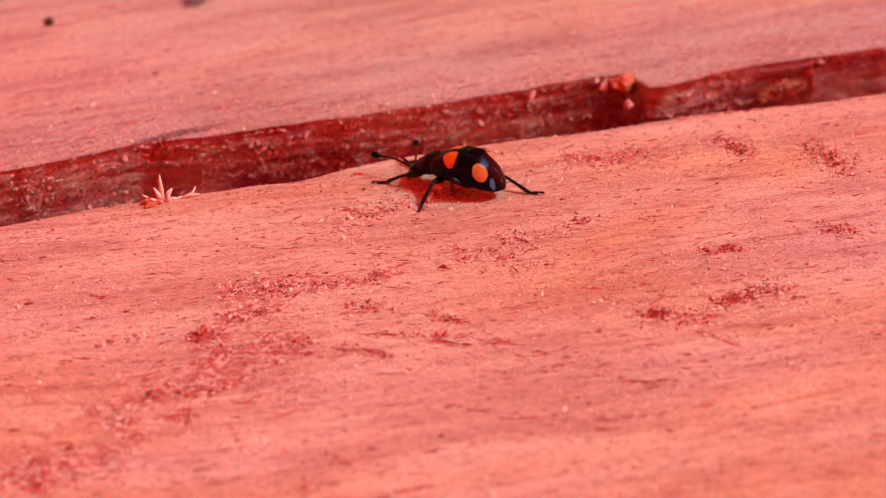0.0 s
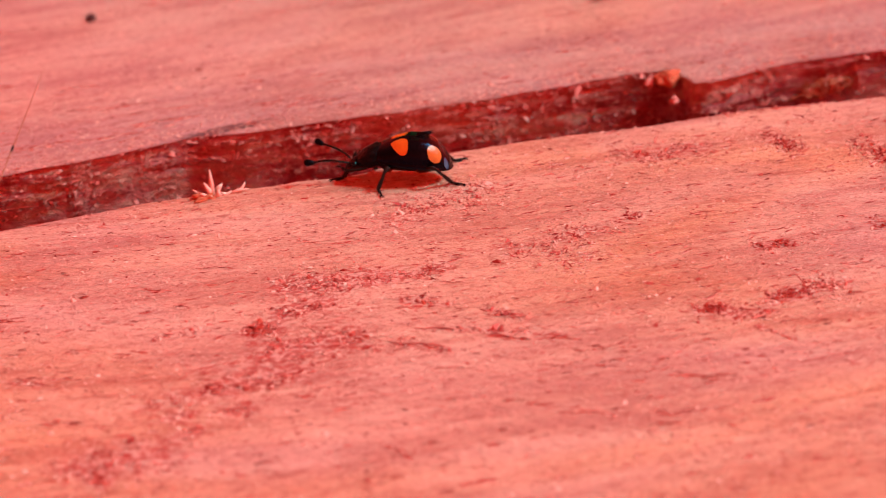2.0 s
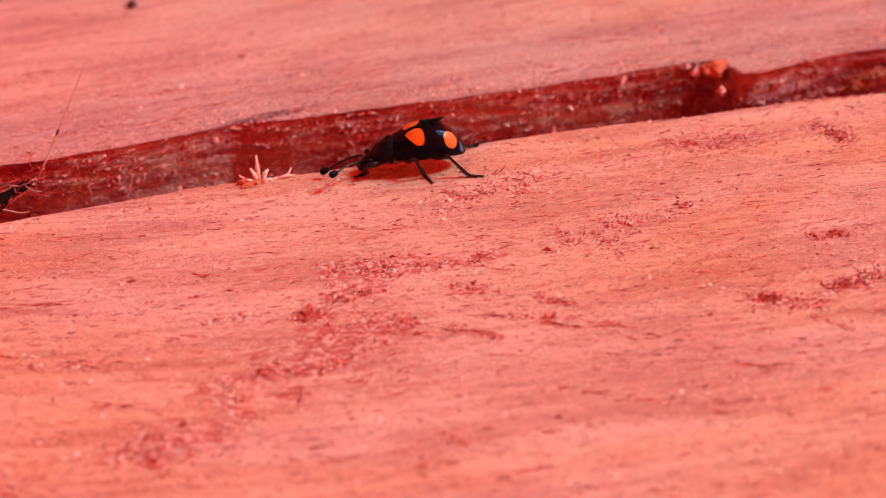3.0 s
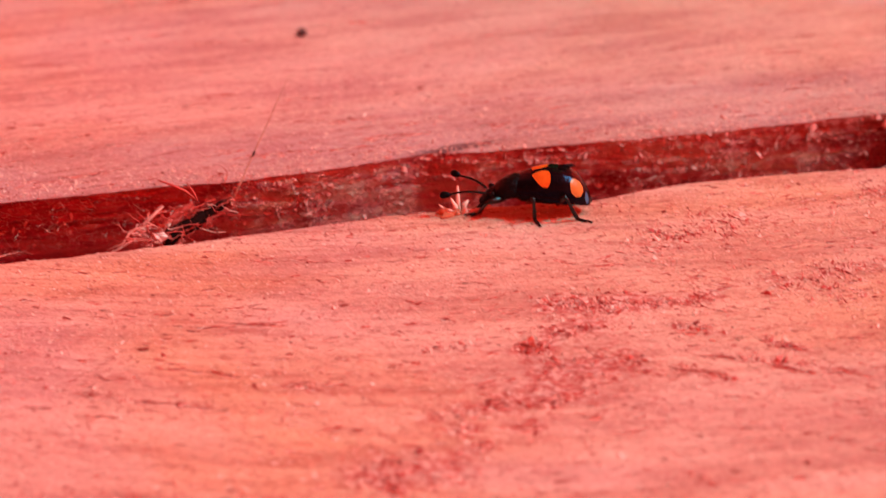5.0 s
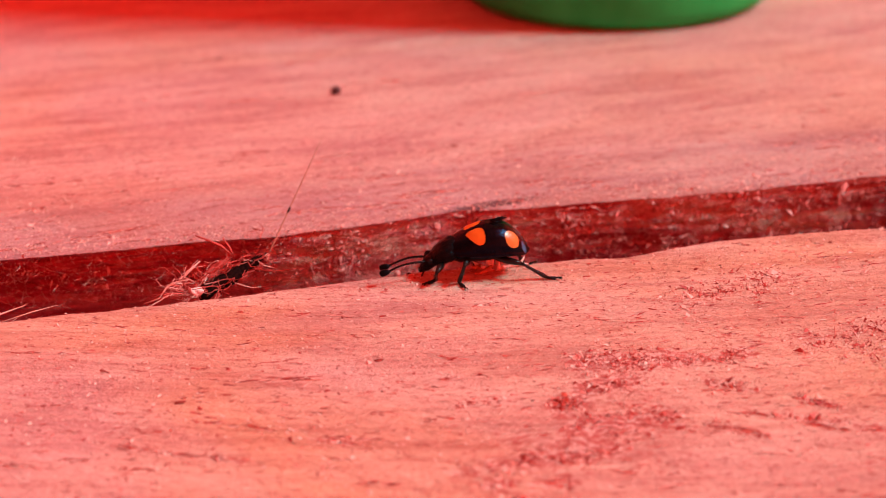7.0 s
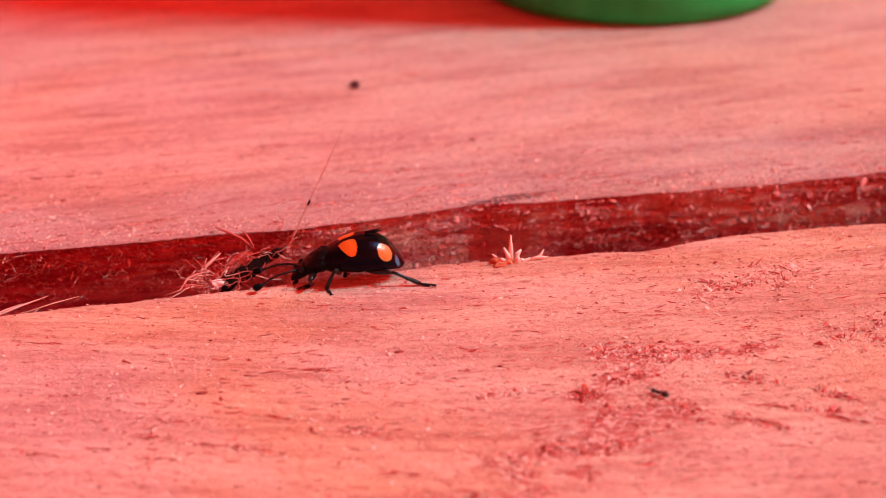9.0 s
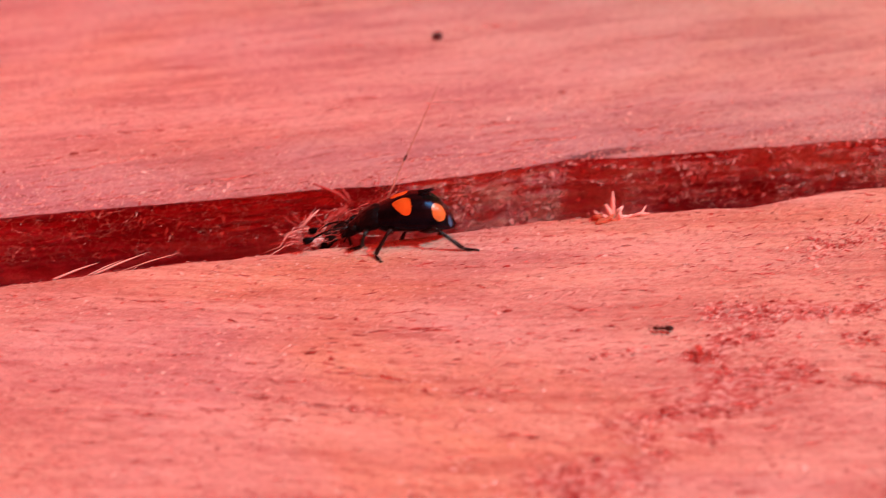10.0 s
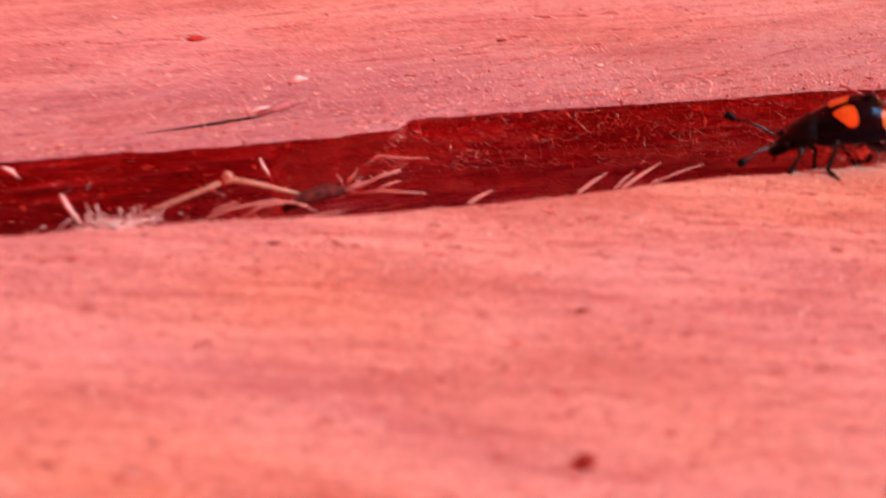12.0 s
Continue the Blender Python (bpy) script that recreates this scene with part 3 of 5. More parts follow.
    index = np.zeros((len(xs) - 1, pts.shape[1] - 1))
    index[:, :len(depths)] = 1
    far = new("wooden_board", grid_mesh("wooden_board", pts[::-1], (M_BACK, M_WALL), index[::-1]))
    px, py = pts[::-1][..., 0] / MM, pts[::-1][..., 1] / MM
    stain = 3.6 * np.exp(-((px - 5) / 3.2) ** 2 - ((py - 12.9 - 0.12 * (px - 5)) / 0.55) ** 2) + 1.5 * np.exp(-((px + 55.6) / 1.6) ** 2 - ((py - 14.3 - 0.4 * (px + 55.6)) / 0.5) ** 2)
    wear = far.data.attributes.new("torn", "FLOAT", "POINT")
    wear.data.foreach_set("value", (stain * (pts[::-1][..., 2] > -0.0006)).reshape(-1).astype(np.float32))
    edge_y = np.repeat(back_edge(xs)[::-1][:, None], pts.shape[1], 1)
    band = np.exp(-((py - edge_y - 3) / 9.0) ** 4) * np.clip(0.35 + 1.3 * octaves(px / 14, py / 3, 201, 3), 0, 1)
    # below the edge: where grazing sunlight is put into the wall's colour
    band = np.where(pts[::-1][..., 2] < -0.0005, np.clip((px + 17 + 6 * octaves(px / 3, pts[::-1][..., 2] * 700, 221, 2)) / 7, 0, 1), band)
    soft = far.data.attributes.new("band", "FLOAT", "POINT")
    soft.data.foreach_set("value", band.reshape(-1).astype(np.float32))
    painted_cool_light = far.data.attributes.new("painted_cool_light", "FLOAT", "POINT")
    painted_cool_light.data.foreach_set("value", (np.clip((px + 25) / 50, 0, 1) * (pts[::-1][..., 2] > -0.0006)).reshape(-1).astype(np.float32))
    tagged(far, "salmon-red wooden board with long straight grain and a torn edge", "board", "boards with a groove between")
    bm = bmesh.new()
    bmesh.ops.create_grid(bm, x_segments=8, y_segments=8, size=30.0)
    g = part("ground", bm, None, mat=M_GROUND)
    g.location.z = -0.0402
    tagged(g, "brown packed earth under the boards", "ground", kind="structure")


build_boards()


# ---- torn fibres on the boards ----
def scatter():
    rng = np.random.RandomState(FLECK_SEED)

    def front_points(n, power, lo=-48.0):
        x, y = rng.uniform(-75, 72, n * 6), rng.uniform(lo, 0.6, n * 6)
        keep = rng.rand(n * 6) < power(x, y)
        x, y = x[keep][:n], y[keep][:n]
        ok = y < front_edge(x) - 0.05
        return x[ok], y[ok]

    def band_points(n, spread, red=False):
        """Points thick in the torn bands."""
        f = np.array([b for b in BANDS if b[4] < 2])
        w = (np.hypot(f[:, 2] - f[:, 0], f[:, 3] - f[:, 1]) + f[:, 4]) * f[:, 4] * f[:, 5] * (f[:, 6] ** 2 if red else 1)
        f = f[rng.choice(len(f), n, p=w / w.sum())]
        s = rng.rand(n)
        x = f[:, 0] + s * (f[:, 2] - f[:, 0]) + rng.normal(0, spread, n) * f[:, 4]
        y = f[:, 1] + s * (f[:, 3] - f[:, 1]) + rng.normal(0, spread, n) * f[:, 4]
        ok = (y < front_edge(x) - 0.05) & (octaves(x / 1.1, y / 0.7, 171, 2) > (0.2 if red else 0.33))
        return x[ok], y[ok]

    def strew(name, x, y, up, size, mat, label, seed, height=front_height):
        c = np.stack([x, y, height(x, y) + up], -1)
        ob = chips(name, c, size * rng.lognormal(0, 0.42, len(x)), 0.5, mat, seed)
        return tagged(ob, label, "wood crumbs", kind="stuff")

    def lay(name, x, y, z, tilt, length, width, mat, curl, turn, label, spread=0.7):
        a = rng.normal(0, spread, len(x)) + radians(turn) + np.where(rng.rand(len(x)) < 0.5, 0, math.pi)
        t = np.abs(rng.normal(0, tilt, len(x))) + 0.05
        d = np.stack([np.cos(a) * np.cos(t), np.sin(a) * np.cos(t), np.sin(t)], -1)
        ob = fibres(name, np.stack([x, y, z], -1), d, length * rng.lognormal(0, 0.45, len(x)), width * rng.lognormal(0, 0.3, len(x)), mat, curl, 7)
        return tagged(ob, label, "wood fibres", kind="stuff")

    even = lambda x, y: 0.22 + 0.5 * octaves(x / 6, y / 3, 161) ** 2
    x, y = front_points(20000, even)
    lay("pale_wood_fibres", x, y, front_height(x, y) - 0.02, 0.2, 0.17, 0.05, M_FIBRE_PALE, 0.35, -24, "pale torn fibres standing on the sawn board")
    x, y = band_points(2600, 1.0)
    strew("dark_red_crumbs", x, y, 0.0, 0.155, M_FIBRE_RED, "dark red torn crumbs in bands on the sawn board", 31)
    x, y = band_points(3200, 1.25)
    strew("pale_crumbs", x, y, 0.03, 0.105, M_FIBRE_PALE, "pale pink torn crumbs among the dark red ones", 32)
    x, y = band_points(750, 0.6, True)
    strew("raw_red_crumbs", x, y, 0.03, 0.14, M_CHIP_RED, "bright raw red crumbs where the wood is torn deep", 33)
    x, y = band_points(1800, 0.8)
    lay("torn_curls", x, y, front_height(x, y), 0.45, 0.2, 0.095, M_FIBRE_RED, 0.7, -12, "small red curls of torn wood on the board", 0.9)
    x, y = band_points(2200, 1.0)
    lay("pale_torn_curls", x, y, front_height(x, y), 0.5, 0.18, 0.08, M_FIBRE_PALE, 0.7, -12, "small pale curls of torn wood on the board", 1.0)
    x = np.concatenate([rng.uniform(-75, 72, 900), rng.uniform(-75, -56, 700)])
    y = front_edge(x) - np.abs(rng.normal(0, 0.25, len(x)))
    lay("edge_fibres", x, y, front_height(x, y) - 0.12, 0.25, 0.2, 0.04, M_FIBRE_PALE, 0.4, 5, "pale fuzz along the board's edge", 1.2)
    # single crumbs of sawdust, pale and dark
    x, y = front_points(9000, lambda x, y: 0.06 + 0.9 * octaves(x / 7, y / 4, 181) ** 2)
    strew("sawdust", x, y, 0.03, 0.085, M_FIBRE_PALE, "pale grains of sawdust on the board", 34)
    x, y = front_points(7000, lambda x, y: 0.06 + 0.9 * octaves(x / 7, y / 4, 191) ** 2)
    strew("dark_grains", x, y, 0.0, 0.085, M_FIBRE_RED, "dark red grains of wood on the board", 35)
    x, y = front_points(160, lambda x, y: 0.3 + 0 * x)
    strew("pale_chips", x, y, 0.05, 0.11, M_FIBRE_PALE, "single pale chips of wood on the board", 36)
    x = rng.uniform(-75, 72, 9000)
    y = back_edge(x) + 0.1 + rng.exponential(9, len(x))
    ok = octaves(x / 8, y / 2.5, 251, 2) > 0.3
    x, y = x[ok], y[ok]
    strew("far_sawdust", x, y, 0.03, 0.085, M_FIBRE_PALE, "pale grains of sawdust on the far board", 37, back_height)
    x = rng.uniform(-75, 72, 3200)
    y = back_edge(x) + 0.1 + rng.exponential(7, len(x))
    strew("far_dark_grains", x, y, 0.0, 0.08, M_FIBRE_RED, "dark red grains of wood on the far board", 38, back_height)
    # short torn dashes along the grain
    x, y = front_points(1800, lambda x, y: np.clip(2.2 * octaves(x / 5, y / 2, 231) - 0.75, 0, 1))
    lay("torn_dashes", x, y, front_height(x, y) - 0.02, 0.03, 0.29, 0.15, M_FIBRE_RED, 0.08, -9, "short dark torn dashes along the board's grain", 0.25)
    x, y = front_points(1500, lambda x, y: np.clip(2.2 * octaves(x / 5, y / 2, 231) - 0.75, 0, 1))
    lay("lifted_dashes", x, y + 0.1, front_height(x, y), 0.08, 0.28, 0.08, M_FIBRE_PALE, 0.15, -9, "short pale lifted fibres along the board's grain", 0.3)
    # clefts: overlapping dark shards with a lifted pale lip
    x, y = front_points(650, lambda x, y: np.clip(2.4 * octaves(x / 6, y / 3, 261) - 0.7, 0.03, 1) * np.interp(x, (-55, -25), (0.12, 1)))
    a = np.radians(np.interp(x, (-25, 0, 30), (-21, -8, -4))) + rng.normal(0, 0.16, len(x))
    long = 0.55 * rng.lognormal(0, 0.6, len(x))
    small = np.stack([x, y, x + long * np.cos(a), y + long * np.sin(a), rng.uniform(0.6, 1.2, len(x))], -1)
    x = rng.uniform(-75, 72, 150)
    y = back_edge(x) + 0.3 + rng.exponential(9, len(x))
    long = 1.6 * rng.lognormal(0, 0.6, len(x))
    far_small = np.stack([x, y, x + long, y + long * rng.normal(0.04, 0.04, len(x)), rng.uniform(0.4, 0.8, len(x))], -1)
    for which, lines, height in (("", (*CLEFTS, *small.tolist()), front_height), ("far_", (*FAR_CLEFTS, *far_small.tolist()), back_height)):
        dark, lips = [], []
        for ax, ay, bx, by, k in lines:
            long = math.hypot(bx - ax, by - ay)
            n = max(3, int(long / 0.16))
            a = math.atan2(by - ay, bx - ax)
            s = np.sort(rng.rand(n))
            wave = 0.12 * np.sin(s * long * 2.1 + ax) + rng.normal(0, 0.05, n)
            thick = k * np.sin(np.pi * np.clip(s, 0.06, 0.94)) ** 0.5 * rng.lognormal(0, 0.3, n)
            keep = octaves(s * long / 0.9, s * 0 + ay, 241, 2) > 0.26
            x, y = ax + (bx - ax) * s - wave * math.sin(a), ay + (by - ay) * s + wave * math.cos(a)
            dark.append(np.stack([x, y, np.full(n, a), thick], -1)[keep])
            lips.append(np.stack([x, y - 0.13 * k, np.full(n, a), thick], -1)[keep][::2])
        for name, rows, mat, lift, size, label in (("torn_clefts", np.concatenate(dark), M_FIBRE_RED, 0.0, 0.15, "dark torn clefts along the board's grain"),
                                                   ("cleft_lips", np.concatenate(lips), M_FIBRE_PALE, 0.03, 0.075, "pale lifted lips beside the torn clefts")):
            x, y, a, thick = rows.T
            a = a + rng.normal(0, 0.12, len(x))
            d = np.stack([np.cos(a), np.sin(a), np.abs(rng.normal(0, 0.04, len(x)))], -1)
            ob = fibres(which + name, np.stack([x, y, height(x, y) + lift], -1), d, 0.55 * rng.lognormal(0, 0.3, len(x)), size * thick * (1.45 if which else 1.0), mat, 0.06, 51)
            tagged(ob, label.replace("the board", "the far board") if which else label, "wood fibres", kind="stuff")
    # far board
    x = rng.uniform(-75, 72, 8000)
    y = back_edge(x) + 0.1 + rng.exponential(14, len(x))
    lay("far_board_fibres", x, y, back_height(x, y) - 0.02, 0.3, 0.26, 0.05, M_FIBRE_PALE, 0.35, 2, "pale torn fibres on the far board")
    # groove wall
    x = np.where(rng.rand(8000) < 0.8, rng.uniform(-16, 72, 8000), np.clip(rng.normal(-33, 11, 8000), -75, -16))
    z = -rng.uniform(0.1, 5.5, len(x))
    y = wall_y(x, z) - 0.02
    a = rng.uniform(0, math.tau, len(x))
    d = np.stack([np.cos(a), -np.abs(rng.normal(0.5, 0.3, len(x))), np.sin(a)], -1)
    long = 0.27 * rng.lognormal(0, 0.5, len(x))
    ob = fibres("groove_fibres", np.stack([x, y, z], -1), d, long, 0.05 * rng.lognormal(0, 0.3, len(x)), M_STRAW, 0.4, 9)
    tagged(ob, "short straw-red hairs of wood on the dark groove wall", "wood fibres", kind="stuff")
    x = np.where(rng.rand(9500) < 0.9, rng.uniform(-14, 72, 9500), rng.uniform(-75, -14, 9500))
    z = -rng.uniform(0.1, 5.5, len(x))
    keep = octaves(x / 2.5, z / 0.5, 211, 3) > 0.47
    x, z = x[keep], z[keep]
    c = np.stack([x, wall_y(x, z) - 0.07, z], -1)
    hx = np.where(rng.rand(2300) < 0.62, rng.uniform(-14, 72, 2300), np.clip(rng.normal(-34, 13, 2300), -75, -14))
    hz = -rng.uniform(0.4, 5.2, len(hx))
    a = rng.uniform(0, math.tau, len(hx))
    d = np.stack([0.9 * np.cos(a), -np.abs(rng.normal(0.9, 0.3, len(hx))), 0.6 * np.sin(a)], -1)
    hair = fibres("groove_hairs", np.stack([hx, wall_y(hx, hz) - 0.02, hz], -1), d, np.where(hx < -14, 0.65, 0.45) * rng.lognormal(0, 0.35, len(hx)), 0.055 * rng.lognormal(0, 0.3, len(hx)), M_FIBRE_PALE, 0.5, 41)
    tagged(hair, "longer pale hairs of wood standing out from the groove wall", "wood fibres", kind="stuff")
    ob = chips("groove_crumbs", c, 0.12 * rng.lognormal(0, 0.5, len(x)), 0.9, M_CRUMB, 39)
    tagged(ob, "pale pink crumbs caught on the dark groove wall", "wood crumbs", kind="stuff")
    x = rng.uniform(-75, 72, 2500)
    z = -rng.uniform(0.1, 5.5, len(x))
    y = wall_y(x, z) - 0.02
    ob = fibres("red_groove_fibres", np.stack([x + 0.4, y, z], -1)[:900], d[::-1][:900], long[:900], np.full(900, 0.06), M_STRAW, 0.4, 10)
    tagged(ob, "short red splinters on the dark groove wall", "wood fibres", kind="stuff")


scatter()


# ---- splinters, twigs and crumbs ----
def splinter_tuft():
    t = new("splinter_tuft")
    tagged(t, "upright tuft of cream wood splinters at the board's edge", "wood splinter")
    part("torn_base", blob((1.2, -0.3, 0.1), (1.0, 0.5, 0.38), 3, 0.9, 4), t, "bright red torn wood", M_ORANGE_CHUNK)
    for n, (a, b, r) in enumerate((((1.9, 0, 0), (1.85, 0.15, 2.2), 0.2), ((1.7, -0.1, 0), (1.3, 0.1, 1.25), 0.22), ((2.2, 0, 0), (2.7, 0.2, 0.9), 0.24), ((1.3, 0, 0.1), (0.4, 0.2, 0.75), 0.16),
                                   ((2.0, -0.3, 0), (2.3, -0.5, 0.75), 0.2), ((1.5, -0.3, 0.1), (0.9, -0.5, 0.6), 0.17), ((2.5, -0.2, 0), (3.3, -0.3, 0.35), 0.18), ((3.6, 0, 0), (4.5, 0.2, 0.75), 0.13), ((3.2, -0.1, 0.05), (4.7, -0.2, 0.25), 0.15))):
        mid = [p * 0.45 + q * 0.55 + 0.14 * math.sin(n * 2.1 + 2 * k) for k, (p, q) in enumerate(zip(a, b))]
        part("splinter", tube((a, mid, b), (r, r * 0.9, r * 0.3), 5), t, mat=M_FIBRE_PALE)
    for n in range(16):
        a = n * 2.4
        c = (2.0 + 0.75 * math.cos(a) * (0.4 + 0.05 * n), -0.1 + 0.25 * math.sin(a), 0.12 + 0.03 * (n % 5))
        part("flake", blob(c, (0.2, 0.12, 0.09), n, 0.9, 2, (0, 30 * math.sin(n), 57 * n)), t, mat=M_FIBRE_PALE)


def curled_fibre(t, points, r, mat):
    """A thin bent fibre through points."""
    n = len(points)
    return part("fibre", tube(points, [r * (1 - 0.6 * abs(2 * k / (n - 1) - 1)) for k in range(n)], 5), t, mat=mat)


def debris_wad():
    t = new("debris_wad")
    tagged(t, "tangle of red fibres round a dark stick in the groove", "debris")
    rng = np.random.RandomState(4)
    ks = np.linspace(0, 1, 17)
    pts = [(-20.2 + 5.6 * k + rng.normal(0, 0.06), 2.2 + 4.0 * k + rng.normal(0, 0.06), -0.75 + 1.15 * k + rng.normal(0, 0.06)) for k in ks]
    part("bark_stick", tube(pts, [float(np.interp(k, (0, 0.12, 0.5, 0.85, 1), (0.35, 0.62, 0.55, 0.36, 0.1))) * rng.uniform(0.8, 1.15) for k in ks], 9), t, "jagged black bark stick", M_BARK)
    part("fluff", blob((-20.5, 1.8, -0.25), (0.42, 0.3, 0.4), 8, 1.0, 3), t, "white fluff", M_FLUFF)
    part("red_chip", blob((-18.9, 4.3, 0.1), (1.5, 0.3, 0.4), 5, 0.9, 4, (0, -22, 38)), t, "raw red torn wood", M_CHIP_RED)
    curled_fibre(t, ((-17.4, 5.6, 0.9), (-18.1, 6.0, 1.5), (-19.0, 6.4, 1.9), (-20.0, 6.7, 2.3)), 0.13, M_FIBRE_RED)
    curled_fibre(t, ((-17.2, 5.4, 0.7), (-17.5, 5.9, 1.4), (-17.9, 6.3, 2.0)), 0.09, M_FIBRE_RED)
    curled_fibre(t, ((-21.9, 3.0, -0.2), (-20.9, 3.5, 0.7), (-19.9, 4.0, 1.3)), 0.13, M_STRAW)
    curled_fibre(t, ((-24.4, 1.2, -0.5), (-23.2, 1.5, -0.3), (-22.6, 2.0, 0.3), (-21.8, 2.4, 0.5), (-20.9, 2.6, 0.5)), 0.08, M_STRAW)
    curled_fibre(t, ((-23.2, 1.3, -0.5), (-22.2, 1.5, 0.0), (-21.2, 1.7, -0.3)), 0.07, M_FIBRE_RED)
    curled_fibre(t, [(-22.0 + 0.35 * math.cos(a), 1.7, 0.0 + 0.3 * math.sin(a)) for a in np.linspace(0.4, 5.8, 9)], 0.05, M_FIBRE_PALE)
    for n in range(60):
        c = np.array((-21.3, 2.2, -0.1)) + rng.normal(0, 1, 3) * (0.8, 0.5, 0.3)
        pts = c + np.cumsum((rng.normal(0, 0.16, (6, 3)) + rng.normal(0, 0.2, 3)) * (1, 1, 0.6), axis=0)
        curled_fibre(t, [tuple(p) for p in pts], rng.uniform(0.03, 0.06), (M_STRAW, M_FIBRE_RED, M_CRUMB)[n % 3])
    for n in range(90):
        k = rng.rand()
        c = np.array((-20.6 + 6.4 * k, 2.1 + 4.2 * k, -0.5 + 1.2 * k)) + rng.normal(0, 0.35, 3)
        steps = (rng.normal(0, 0.2, (6, 3)) + rng.normal(0, 0.22, 3)) * (1, 1, 0.55)
        pts = c + np.cumsum(steps, axis=0)
        curled_fibre(t, [tuple(p) for p in pts], rng.uniform(0.025, 0.05), M_FIBRE_PALE if n % 5 == 0 else M_CHIP_RED if n % 5 < 3 else M_FIBRE_RED)


def bristle():
    t = new("bristle")
    tagged(t, "fine brown bristle with a dark node, standing up from the groove", "bristle")
    part("shaft", tube(((-14.6, 7.0, -0.3), (-13.6, 8.0, 1.0), (-12.4, 9.1, 2.75), (-11.2, 10.1, 4.5), (-10.1, 11.0, 6.15), (-8.9, 11.9, 8.0)), (0.075, 0.065, 0.06, 0.05, 0.04, 0.02), 5), t, mat=M_TWIG)
    part("node", tube(((-12.65, 8.9, 2.4), (-12.4, 9.1, 2.75), (-12.2, 9.3, 3.05)), (0.05, 0.10, 0.05), 6), t, "dark swelling", M_BARK)


def twig_heap():
    t = new("bent_twig")
    tagged(t, "bent dry straw twig with a joint, lying in the groove", "twig")
    part("stem", tube(((-65.6, 4.5, -2.1), (-63.5, 4.8, -1.4), (-61.3, 5.0, -0.75), (-60.0, 5.2, -0.3)), (0.24, 0.2, 0.18, 0.22), 7), t, mat=M_TWIG)
    part("stem", tube(((-60.0, 5.2, -0.3), (-58.3, 5.5, -0.9), (-55.6, 6.0, -2.1)), (0.27, 0.2, 0.15), 7), t, mat=M_TWIG)
    part("joint", blob((-60.0, 5.15, -0.2), (0.36, 0.33, 0.4), 2, 0.4), t, "knobbly joint", M_TWIG)
    t = new("plant_fluff")
    tagged(t, "clump of white plant fluff in the groove", "fluff")
    rng = np.random.RandomState(12)
    part("clump", blob((-67.2, 3.2, -1.75), (1.5, 0.45, 0.22), 6, 1.3, 4), t, mat=M_FLUFF)
    for n in range(70):
        c = np.array((-67.0 + rng.normal(0, 1.3), 3.2 + rng.normal(0, 0.4), -1.6))
        e = c + np.array((rng.normal(0, 0.5), rng.normal(0, 0.3), abs(rng.normal(0.4, 0.4))))
        part("filament", tube((c, (c + e) / 2 + rng.normal(0, 0.1, 3), e), (0.05, 0.045, 0.02), 4), t, mat=M_FLUFF)
    part("filament", tube(((-68.9, 4.6, -2.0), (-69.5, 5.3, -1.3), (-69.8, 5.8, -0.7)), (0.12, 0.17, 0.1), 5), t, mat=M_FLUFF)
    t = new("bud_scale")
    tagged(t, "brown dried bud with pale frayed tip in the groove", "bud")
    part("bud", tube(((-56.8, 4.6, -2.3), (-55.4, 5.0, -1.9), (-54.0, 5.5, -1.8), (-52.8, 6.0, -2.1)), (0.2, 0.45, 0.5, 0.3), 9), t, mat=M_BUD)
    for n in range(18):
        e = (-52.4 + rng.normal(0.3, 0.6), 5.9 + rng.normal(0, 0.3), -1.5 + rng.normal(0.1, 0.5))
        part("frayed_tip", tube(((-52.8, 5.9, -2.0), tuple((p + q) / 2 + rng.normal(0, 0.12) for p, q in zip((-52.8, 5.9, -2.0), e)), e), (0.06, 0.05, 0.015), 4), t, mat=M_CRUMB)
    for points, r in ((((-62.5, 2.2, -1.6), (-60.0, 2.6, -0.9), (-57.5, 3.0, -0.8), (-55.5, 3.0, -1.3)), 0.15),
                      (((-60.0, 1.8, -1.5), (-58.4, 2.2, -0.7), (-56.5, 2.5, -0.7), (-55.0, 2.3, -1.4)), 0.14),
                      (((-62.0, 2.8, -1.9), (-60.6, 3.4, -1.2), (-59.6, 3.8, -1.1)), 0.10),
                      (((-61.0, 4.2, -1.8), (-60.3, 4.3, -0.8), (-60.9, 4.3, -0.6), (-60.6, 4.3, -1.4)), 0.07),
                      (((-52.9, 4.0, -1.3), (-50.8, 3.2, -0.9), (-48.4, 2.2, -0.75)), 0.17),
                      (((-52.0, 6.5, -1.2), (-50.5, 6.8, -0.3), (-48.8, 7.0, -0.7), (-47.2, 7.1, -0.9)), 0.09),
                      (((-52.2, 5.2, -1.7), (-50.6, 5.4, -1.0), (-49.3, 5.6, -0.8)), 0.2),
                      (((-51.5, 4.8, -1.9), (-50.2, 5.0, -1.4), (-49.4, 5.2, -1.3)), 0.14)):
        f = new("straw_fibre", None)
        tagged(f, "thin curved straw fibre lying in the groove", "straw fibre", "straw fibres in the groove")
        part("strand", tube(points, [0.55 * r * (0.55 if k in (0, len(points) - 1) else 1) for k in range(len(points))], 6), f, mat=M_STRAW)


def long_splinter(a, b, r):
    f = new("long_splinter")
    tagged(f, "long pale splinter leaning out over the groove from the board's edge", "splinter", "splinters along the groove")
    mid = tuple((p + q) / 2 + 0.06 for p, q in zip(a, b))
    part("sliver", tube((a, mid, b), (r, r * 0.8, r * 0.25), 5), f, mat=M_STRAW)


